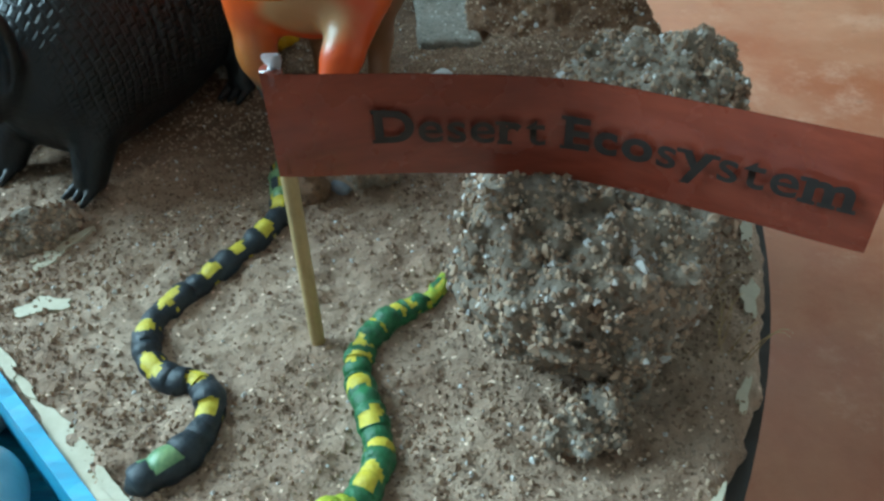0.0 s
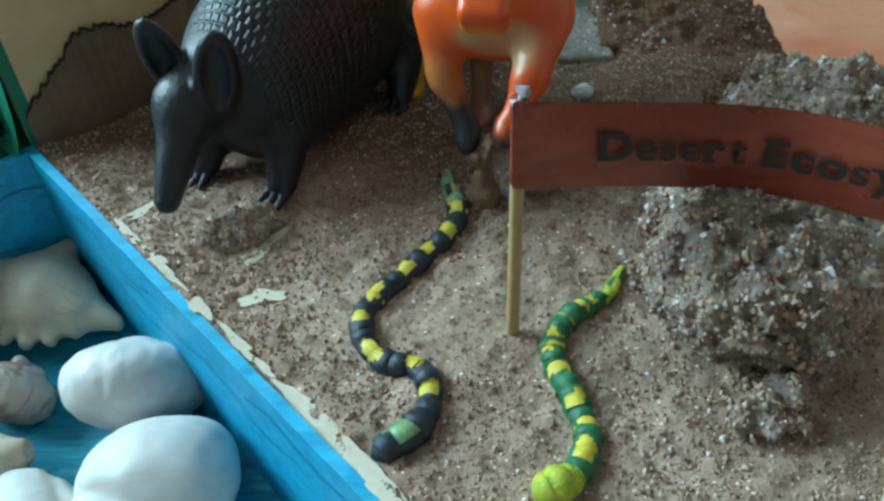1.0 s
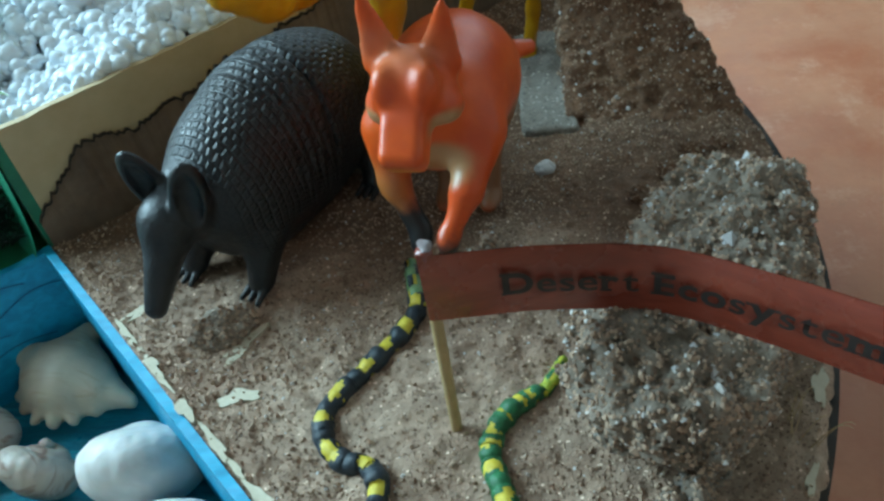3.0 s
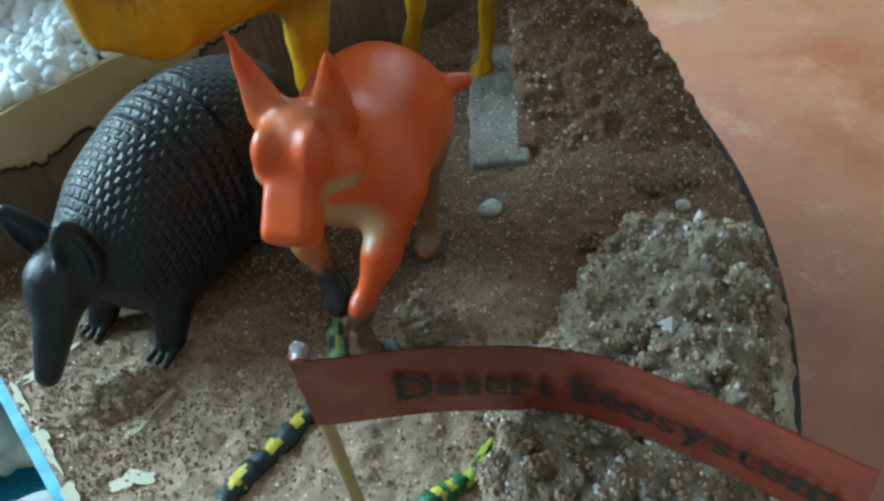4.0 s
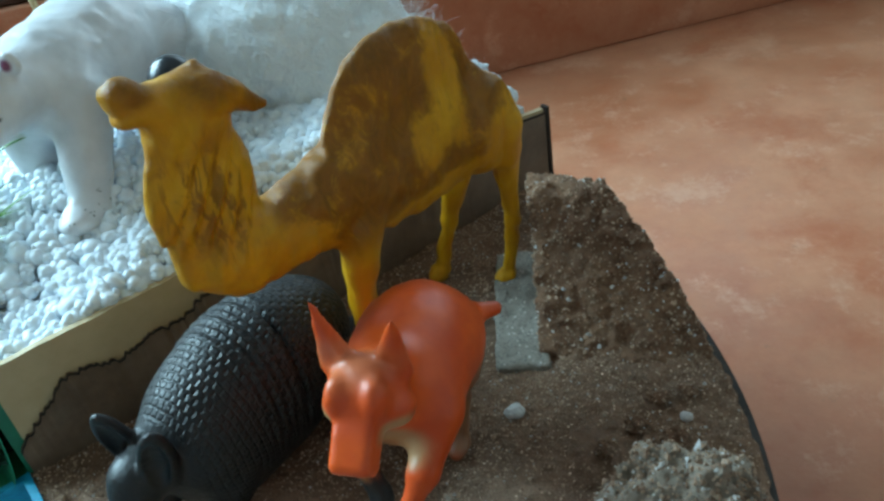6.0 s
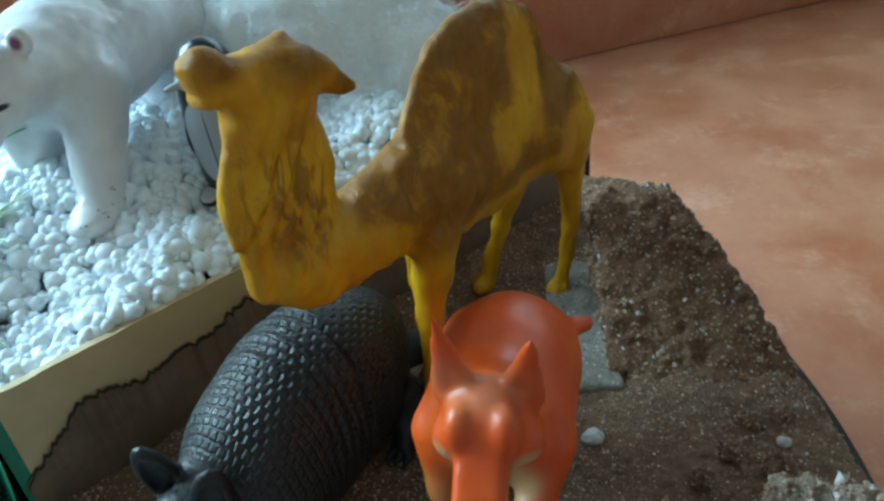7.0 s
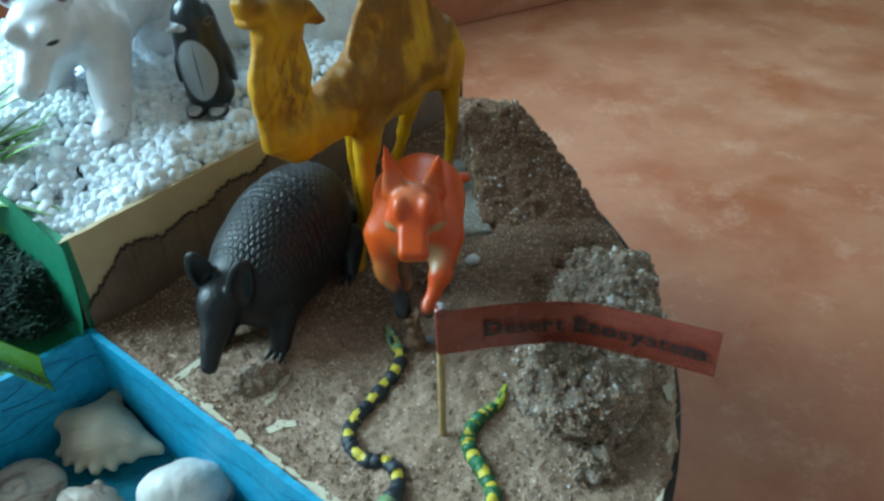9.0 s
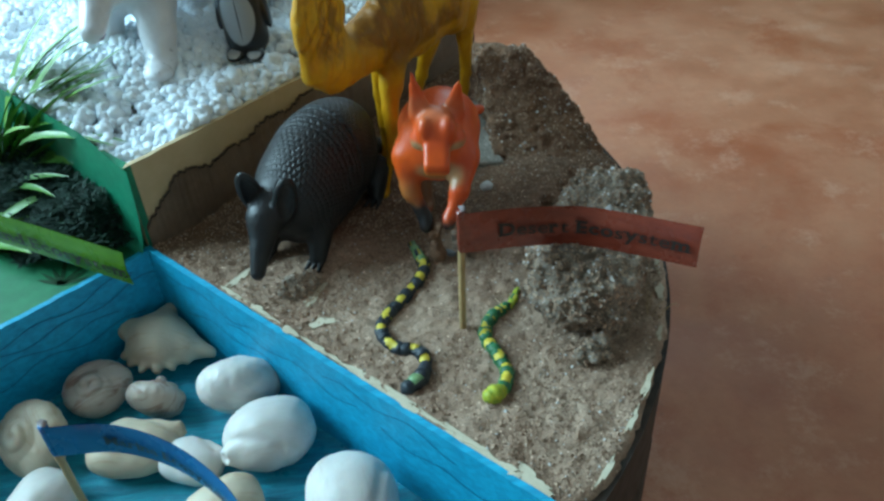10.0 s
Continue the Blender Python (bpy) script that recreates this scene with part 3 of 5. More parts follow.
def wedge(name, a0, a1, r, top, bottom, material, label, category):
    """A sector of the board as a block with a rim."""
    bm = bmesh.new()
    n = 48
    edge = [at(0, 0)] + [at(r, a0 + (a1 - a0) * k / n) for k in range(n + 1)]
    lo = [bm.verts.new((p[0], p[1], bottom)) for p in edge]
    hi = [bm.verts.new((p[0], p[1], top)) for p in edge]
    bm.faces.new(hi)
    bm.faces.new(lo[::-1])
    for k in range(len(edge)):
        j = (k + 1) % len(edge)
        bm.faces.new((lo[k], lo[j], hi[j], hi[k]))
    me = bpy.data.meshes.new(name)
    bm.to_mesh(me)
    bm.free()
    return thing(name, me, material, label, category, "structure")


wedge("marine_floor", A_MARINE + 1, 360 + A_DESERT - 1, R, -0.0380, -0.0394, WATER, "blue brush-painted floor of the marine sector", "ground")
wedge("forest_floor", A_FOREST + 1, A_MARINE - 0.5, R, -0.0008, -0.0390, GREENFLOOR, "green painted floor of the grassland sector", "ground")
wedge("polar_floor", A_POLAR + 0.7, A_FOREST - 1.0, R, 0.031, -0.0390, SNOWBED, "white card bed under the foam snow", "ground")
wedge("desert_block", A_DESERT + 1, A_POLAR - 0.5, R + 0.0016, -0.0028, -0.0390, BOARD, "dark foam block under the sand", "ground")


def desert_height(X):
    """Height of the sand at places X (n x 2)."""
    P = np.c_[X, np.zeros(len(X))]
    z = 0.0011 * fbm(P, 45, 3, 3) + 0.0008 * fbm(P, 210, 4, 8, 0.6)
    z += 0.0012 * np.exp(-((X[:, 0] + 0.073) ** 2 + (X[:, 1] - 0.116) ** 2) / 0.007 ** 2)
    z += 0.0020 * np.exp(-((X[:, 0] - 0.02) ** 2 + (X[:, 1] - 0.165) ** 2) / 0.02 ** 2)
    return z


def desert_ground():
    rs, an = np.linspace(0.0, 1.0, 230), np.linspace(A_DESERT, A_POLAR, 330)
    rim = R + 0.0013 * lattice(np.c_[an * 0.35, an * 0, an * 0], 1.0, 5) + 0.0008 * lattice(np.c_[an * 1.7, an * 0, an * 0], 1.0, 6)
    cut = np.where(an < A_DESERT + 5, 0.004 * (1 - (an - A_DESERT) / 5), 0)
    rr = rs[:, None] * (rim - cut)[None, :]
    X = np.stack([CX + rr * np.cos(np.radians(an)), CY + rr * np.sin(np.radians(an))], -1).reshape(-1, 2)
    z = desert_height(X).reshape(rr.shape)
    z -= 0.002 * np.clip((rs[:, None] - 0.985) / 0.015, 0, 1) ** 2
    V = np.c_[X, z.reshape(-1)]
    n, m = rr.shape
    base = V.reshape(n, m, 3)[-1].copy()
    base[:, 2] = -0.006
    V = np.vstack([V, base])
    i, j = np.meshgrid(np.arange(n), np.arange(m - 1), indexing="ij")
    ids = np.arange(n * m + m).reshape(n + 1, m)
    F = np.stack([ids[:-1, :-1], ids[1:, :-1], ids[1:, 1:], ids[:-1, 1:]], -1).reshape(-1, 4)
    return mesh_of("desert_ground", V, F)


desert = thing("desert_ground", desert_ground(), SAND, "brown sand glued over the desert sector, worn at the edges", "sand", "structure")


def grain_field(name, n, place, size, material, parent):
    """Many small angular grains in one mesh."""
    rng = np.random.default_rng(5)
    octa = np.array([(1, 0, 0), (-1, 0, 0), (0, 1, 0), (0, -1, 0), (0, 0, 1), (0, 0, -1)], float)
    tri = np.array([(0, 2, 4), (2, 1, 4), (1, 3, 4), (3, 0, 4), (2, 0, 5), (1, 2, 5), (3, 1, 5), (0, 3, 5)])
    c = place(rng, n)
    n = len(c)
    s = size * np.exp(rng.normal(0, 0.32, (n, 1, 1))) * rng.uniform(0.6, 1.3, (n, 1, 3))
    a = rng.uniform(0, 6.28, n)
    v = octa[None] * s
    v = np.stack([v[..., 0] * np.cos(a)[:, None] - v[..., 1] * np.sin(a)[:, None], v[..., 0] * np.sin(a)[:, None] + v[..., 1] * np.cos(a)[:, None], v[..., 2] + 0.4 * v[..., 0]], -1)
    V = (v + c[:, None, :]).reshape(-1, 3)
    F = (tri[None] + 6 * np.arange(n)[:, None, None]).reshape(-1, 3)
    ob = part(name, mesh_of(name, V, F, False), material, parent)
    ob["kind"] = "stuff"
    return ob


def sand_places(rng, n):
    r, a = R * 0.992 * np.sqrt(rng.random(n)), rng.uniform(A_DESERT + 0.6, A_POLAR - 0.6, n)
    X = np.stack([CX + r * np.cos(np.radians(a)), CY + r * np.sin(np.radians(a))], -1)
    keep = lattice(np.c_[X, X[:, 0] * 0], 60, 9) + rng.normal(0, 0.5, n) > -0.35
    X = X[keep]
    return np.c_[X, desert_height(X) + 0.0001]


grain_field("sand_grains", 42000, sand_places, 0.00030, GRAINS, desert)


def bare_patch(x, y, length, width, turn, seed):
    """A spot where the sand has come off and the board shows."""
    rng = random.Random(seed)
    v, n = [], 26
    for k in range(n):
        a = 2 * math.pi * k / n
        w = 1 + 0.22 * math.sin(3 * a + seed) + 0.16 * math.sin(5 * a + 2 * seed) + rng.uniform(-0.12, 0.12)
        px, py = length / 2 * math.cos(a) * w, width / 2 * math.sin(a) * w
        t = radians(turn)
        v.append((x + px * math.cos(t) - py * math.sin(t), y + px * math.sin(t) + py * math.cos(t)))
    z = desert_height(np.array(v))
    top = float(np.mean(z)) + 0.0004
    V = [(*p, top) for p in v] + [(*p, top - 0.003) for p in v]
    F = [tuple(range(n))] + [(k, n + k, n + (k + 1) % n, (k + 1) % n) for k in range(n)]
    part("bare_patch", mesh_of("bare_patch", V, F, False), BARE, desert, "cream board where sand has come off")


bare_patch(-0.0945, 0.1215, 0.013, 0.0028, 50, 1)
bare_patch(-0.068, 0.109, 0.012, 0.0034, 60, 2)
bare_patch(-0.065, 0.0945, 0.009, 0.0035, 12, 3)
for k, (d, l, w) in enumerate(((0.060, 0.010, 0.0016), (0.088, 0.012, 0.0014), (0.112, 0.014, 0.0045), (0.126, 0.013, 0.0036), (0.150, 0.018, 0.0022), (0.172, 0.016, 0.0050))):
    p = at(d, A_DESERT + 0.9 * 0.1 / d)
    bare_patch(p[0], p[1], l, w, -45, 10 + k)
rng = random.Random(21)
for k in range(13):
    d = 0.050 + 0.0098 * k + rng.uniform(-0.003, 0.003)
    p = at(d, A_DESERT + math.degrees(rng.uniform(0.0006, 0.0014) / d))
    bare_patch(p[0], p[1], rng.uniform(0.007, 0.013), rng.uniform(0.0010, 0.0026), -45 + rng.uniform(-5, 5), 30 + k)
for k in range(6):
    a = -40 + 5.6 * k + rng.uniform(-1.5, 1.5)
    p = at(R - rng.uniform(0.0012, 0.0026), a)
    bare_patch(p[0], p[1], rng.uniform(0.006, 0.012), rng.uniform(0.0014, 0.0030), a + 90, 50 + k)

# blue faces of the marine sector, with drawn waves


def sector_panel(name, deg, r, z0, z1, thick, side, material, label, dip=0.0):
    d = at(1, deg) - at(0, 0)
    n = np.array((-d[1], d[0], 0)) * side
    bm = bmesh.new()
    m = 70
    rows = []
    for k in range(m + 1):
        s = r * k / m
        top = z1 + 0.00022 * math.sin(k * 1.3) * math.sin(k * 0.37) - dip * min(1, max(0, (s - 0.14) / 0.055))
        p, q = at(s, deg), at(s, deg) + n * thick
        rows.append([bm.verts.new((p[0], p[1], z0)), bm.verts.new((p[0], p[1], top)), bm.verts.new((q[0], q[1], top)), bm.verts.new((q[0], q[1], z0))])
    for a, b in zip(rows, rows[1:]):
        for k in range(4):
            bm.faces.new((a[k], b[k], b[(k + 1) % 4], a[(k + 1) % 4]))
    bm.faces.new(rows[0])
    bm.faces.new(rows[-1][::-1])
    bmesh.ops.recalc_face_normals(bm, faces=bm.faces)
    me = bpy.data.meshes.new(name)
    bm.to_mesh(me)
    bm.free()
    return thing(name, me, material, label, "partition", "structure")


WAVE = plain("dark_blue_pen", (0.004, 0.075, 0.17), (0.006, 0.10, 0.21), 200, 0.5)


def waves(panel, deg, thick, side, r, rows, seed):
    """Pen lines waving along a panel's face."""
    d = at(1, deg) - at(0, 0)
    n = np.array((-d[1], d[0], 0)) * side
    for j, (z, s0, s1) in enumerate(rows):
        line = []
        for k in range(50):
            s = s0 + (s1 - s0) * k / 49
            zz = z + 0.0016 * math.sin(s * 210 + seed + j * 2) + 0.0010 * math.sin(s * 95 + j)
            p = at(s, deg) + n * thick
            line.append(((p[0], p[1], zz), (0, 0, 1), tuple(n)))
        part("wave_line", ribbon(line, 0.00035, 0.0003), WAVE, panel)


panel = sector_panel("blue_panel_desert", A_DESERT, R - 0.004, -0.0380, 0.0012, 0.0022, -1, BLUE, "blue painted foam face between sea and desert")
waves(panel, A_DESERT, 0.0022, -1, R, ((-0.006, 0.01, 0.06), (-0.011, 0.045, 0.11), (-0.005, 0.095, 0.15), (-0.018, 0.02, 0.08), (-0.014, 0.12, 0.18)), 1)
panel = sector_panel("blue_panel_grassland", A_MARINE, R - 0.002, -0.0380, 0.0008, 0.0022, 1, BLUE, "blue painted foam face between sea and grassland")
waves(panel, A_MARINE, 0.0022, 1, R, ((-0.005, 0.01, 0.10), (-0.010, 0.0, 0.12), (-0.016, 0.02, 0.12), (-0.022, 0.01, 0.10)), 4)

# beige wall between desert and snow, with a torn brown strip along its foot
wall = sector_panel("beige_partition", A_POLAR, 0.197, -0.004, 0.0355, 0.0020, 1, BEIGE, "beige card wall between desert and snow", 0.0075)


def torn_strip():
    d = at(1, A_POLAR) - at(0, 0)
    n = -np.array((-d[1], d[0], 0))
    rng = random.Random(3)
    V, F, E = [], [], []
    m = 230
    for k in range(m + 1):
        s = 0.001 + (0.197 - 0.001) * k / m
        rise = 0.008 + 0.0145 * min(1, max(0, (s - 0.001) / 0.017)) ** 0.9 + 0.009 * min(1, max(0, (s - 0.050) / 0.050))
        z = rise + 0.0011 * math.sin(s * 130) + 0.0009 * math.sin(s * 310 + 1) + rng.uniform(-0.0009, 0.0009)
        z = min(z, 0.0345 - 0.0075 * min(1, max(0, (s - 0.14) / 0.055)))
        p = at(s, A_POLAR) + n * 0.0003
        q = at(s, A_POLAR) + n * 0.0009
        V += [(p[0], p[1], z), (q[0], q[1], z), (q[0], q[1], -0.003)]
        E.append(((q[0], q[1], z - 0.0002), (0, 0, 1), tuple(n)))
        if k:
            a, b = 3 * k - 3, 3 * k
            F += [(a, b, b + 1, a + 1), (a + 1, b + 1, b + 2, a + 2)]
    part("torn_paper", mesh_of("torn_paper", V, F), TORN, wall, "torn brown paper strip")
    part("burnt_edge", ribbon(E, 0.0008, 0.0003), BURNT, wall)


torn_strip()
p = at(0.1985, A_POLAR)
bm = box_bm(-0.0006, -0.0010, -0.012, 0.0006, 0.0022, 0.0285)
part("dark_end", bm, BURNT, wall, "dark end strip", at=pose(p[0], p[1], 0, 0, 0, A_POLAR))
green = sector_panel("green_partition", A_FOREST, R, -0.004, 0.0355, 0.0030, -1, GREENCARD, "green painted card wall between grassland and snow")


def green_fold():
    """The card that curves from the green wall down to the floor."""
    V, F = [], []
    m, q = 40, 12
    for i in range(m + 1):
        s = -0.0020 + 0.188 * i / m
        for k in range(q + 1):
            u = k / q
            ang = 90 * u
            depth = 0.005 + 0.0015 * math.sin(s * 40)
            rim = 0.0350 + 0.0065 * min(1, max(0, s / 0.024))
            off = depth * (1 - math.cos(radians(ang)))
            z = rim - (rim - 0.0002) * math.sin(radians(ang)) ** 1.3
            d = at(1, A_FOREST) - at(0, 0)
            n = np.array((-d[1], d[0], 0))
            p = at(s, A_FOREST) + n * (0.0002 + off)
            V.append((p[0], p[1], z))
    for i in range(m):
        for k in range(q):
            a = i * (q + 1) + k
            F.append((a, a + 1, a + q + 2, a + q + 1))
    part("curved_card", mesh_of("curved_card", V, F), GREENCARD, green)


green_fold()

# ---- the desert's rocks ----
def boulder(P):
    d = brick_form(P, (0.005, 0.008, 0.0150), (0.0165, 0.0190, 0.0150), (6, 4, -14), 0.006)
    d = blend(d, egg(P, (-0.006, -0.014, 0.0130), (0.0175, 0.0180, 0.0155)), 0.008)
    d = blend(d, egg(P, (0.010, 0.019, 0.0170), (0.0130, 0.0095, 0.0115)), 0.006)
    d = np.maximum(d, (P[:, 1] - P[:, 0]) * 0.707 - 0.0178)
    d = np.minimum(d, egg(P, (-0.004, -0.0335, 0.0035), (0.0048, 0.004, 0.0035)))
    lumps = np.abs(fbm(P, 150, 2, 6))
    return d + 0.0026 * fbm(P, 75, 3, 4) + 0.0016 * (0.5 - lumps) + 0.0017 * fbm(P, 330, 3, 11, 0.65)


me = skin("rock", boulder, (-0.034, -0.044, -0.004), (0.034, 0.050, 0.046), 0.0006)
thing("rough_rock", me, ROCK, "rough grey-brown concrete lump on the sand", "rock", at=pose(0.027, 0.103, -0.001))


def ramp_slab(P):
    top = -0.0022 + 0.68 * np.clip(P[:, 1] - 0.178, 0, 1) - 0.06 * (P[:, 0] - 0.02)
    d = (P[:, 2] - np.minimum(top, 0.0295)) * 0.8
    left = (0.0066 - 0.03 * (P[:, 1] - 0.18)) - P[:, 0]
    back = P[:, 1] - (0.2365 - 0.10 * np.clip(P[:, 0] - 0.006, 0, 1))
    corner = (P[:, 0] - 0.036) * 0.8 + (P[:, 1] - 0.2330) * 0.6
    rim = np.hypot(P[:, 0] - CX, P[:, 1] - CY) - (R - 0.0030 - 0.25 * np.clip(P[:, 2], 0, 1))
    d = np.maximum(np.maximum(d, left), np.maximum(np.maximum(back, corner), rim))
    d = np.maximum(d, -0.004 - P[:, 2])
    return d + 0.0018 * fbm(P, 70, 2, 14) + 0.0013 * np.abs(fbm(P, 190, 2, 17)) + 0.0009 * fbm(P, 420, 2, 21, 0.6)


me = skin("slab", ramp_slab, (-0.004, 0.165, -0.006), (0.062, 0.242, 0.040), 0.0007)
thing("earth_slab", me, SLAB, "dark brown earthen slab rising towards the rim", "rock")


def cement_strip(P):
    d = brick_form(P, (0.0, 0.0, 0.0), (0.0075, 0.027, 0.0022), (0, 0, 0), 0.001)
    return d + 0.0006 * fbm(P, 200, 3, 31)


me = skin("strip", cement_strip, (-0.011, -0.031, -0.004), (0.011, 0.031, 0.005), 0.0006)
thing("cement_strip", me, GREY, "flat grey cement piece beside the earth slab", "stone", at=pose(0.0005, 0.2055, 0.0008, 0, 0, 3))


def crumbs(ob, n, size, seed):
    """Coarse grains stuck to a stone's upper faces."""
    me, m = ob.data, ob.matrix_world

    def place(rng, k):
        pick = rng.integers(0, len(me.vertices), k)
        return np.array([me.vertices[i].co[:] for i in pick if me.vertices[i].normal.z > -0.3])
    grain_field("stone_grain", n, place, size, GRAINS, ob)


crumbs(bpy.data.objects["rough_rock"], 12000, 0.00042, 2)

crumbs(bpy.data.objects["earth_slab"], 5200, 0.00038, 3)


def chips(ob, n, size, seed, z_least, inset=0.0):
    """Whitish mineral bits set into a stone's skin."""
    me = ob.data

    def place(rng, k):
        top = [v for v in me.vertices if v.normal.z > 0.1 and v.co.z > z_least]
        pick = np.random.default_rng(seed).integers(0, len(top), k)
        return np.array([(top[i].co - top[i].normal * inset)[:] for i in pick])
    grain_field("white_chip", n, place, size, WHITESTONE, ob)


chips(bpy.data.objects["rough_rock"], 46, 0.0010, 4, 0.018, 0.0005)
chips(bpy.data.objects["rough_rock"], 130, 0.00042, 9, 0.004)
chips(bpy.data.objects["earth_slab"], 60, 0.0006, 5, -0.002)


def hairs(ob, n, seed):
    """Fine brown plant fibres caught on the rim beside the stone."""
    rng = np.random.default_rng(seed)
    V, F = [], []
    for k in range(n):
        x, y = rng.uniform(0.036, 0.046), rng.uniform(0.078, 0.098)
        a, L, b = rng.uniform(-0.2, 2.4), rng.uniform(0.004, 0.008), len(V)
        bow = rng.uniform(-0.5, 0.5)
        for j in range(7):
            t = j / 6
            p = np.array((x + L * t * math.cos(a + bow * t), y + L * t * math.sin(a + bow * t), 0.001 + 0.0045 * math.sin(math.pi * t * 0.8)))
            sd = np.array((-math.sin(a), math.cos(a), 0.6)) * 0.00007
            V += [p - sd, p + sd]
            if j:
                F.append((b + 2 * j - 2, b + 2 * j - 1, b + 2 * j + 1, b + 2 * j))
    fuzz = part("plant_fibres", mesh_of("plant_fibres", V, F), WOOD, ob, "fine brown plant fibres")
    fuzz["kind"] = "stuff"


hairs(desert, 16, 6)


def small_stone(name, x, y, r, material, label, seed, z=None, category="pebble", rough=0.18):
    def f(P):
        return egg(P, (0, 0, 0), r) + rough * min(r) * fbm(P, (1.2 if rough < 0.3 else 2.2) / max(r), 4, seed, 0.65)
    lim = [v * (1.5 + rough) for v in r]
    me = skin(name, f, [-v for v in lim], lim, min(r) / 6)
    z = float(desert_height(np.array([(x, y)]))[0]) + 0.55 * r[2] if z is None else z
    return thing(name, me, material, label, category, at=pose(x, y, z, 0, 0, seed * 47))


small_stone("pebble", -0.019, 0.1235, (0.0022, 0.0013, 0.0012), PEBBLE, "smooth bluish-grey pebble on the sand", 3)
small_stone("white_stone", 0.0, 0.163, (0.0026, 0.0021, 0.0018), WHITESTONE, "small whitish stone chip on the sand", 8)
small_stone("white_stone", 0.043, 0.160, (0.0016, 0.0013, 0.0013), WHITESTONE, "small whitish stone chip on the sand", 7)
for k, (x, y, r) in enumerate(((0.0395, 0.152, 0.0036), (0.030, 0.157, 0.0028), (0.037, 0.166, 0.0030), (0.0445, 0.1685, 0.0024), (0.022, 0.150, 0.0022))):
    crumbs(small_stone("earth_clod", x, y, (r, r * 0.85, r * 0.65), SLAB, "small crumbly brown clod of earth on the sand", 5 + k, None, "gravel", 0.5), 90, 0.00042, 40 + k)
crumbs(small_stone("gravel_lump", -0.073, 0.1135, (0.0075, 0.0055, 0.0030), LUMP, "crumbly light brown lump of dried glue and sand", 12, 0.0012, "gravel", 0.45), 420, 0.00045, 12)
crumbs(small_stone("gravel_lump", -0.012, 0.127, (0.0045, 0.0050, 0.0042), LUMP, "crumbly light brown lump of dried glue and sand", 13, 0.0040, "gravel", 0.5), 420, 0.00045, 13)
crumbs(small_stone("gravel_lump", -0.049, 0.177, (0.0085, 0.0060, 0.0050), LUMP, "crumbly light brown lump of dried glue and sand", 14, 0.0025, "gravel", 0.5), 420, 0.00045, 14)
crumbs(small_stone("gravel_lump", 0.019, 0.0665, (0.0050, 0.0040, 0.0034), ROCK, "small crumb of grey concrete", 15, 0.0020, "gravel", 0.5), 400, 0.00045, 15)


small_stone("glue_mound", -0.0235, 0.1225, (0.0034, 0.0030, 0.0115), SLAB, "mound of dried glue and sand under the toy fox", 17, 0.0035, "glue", 0.5)

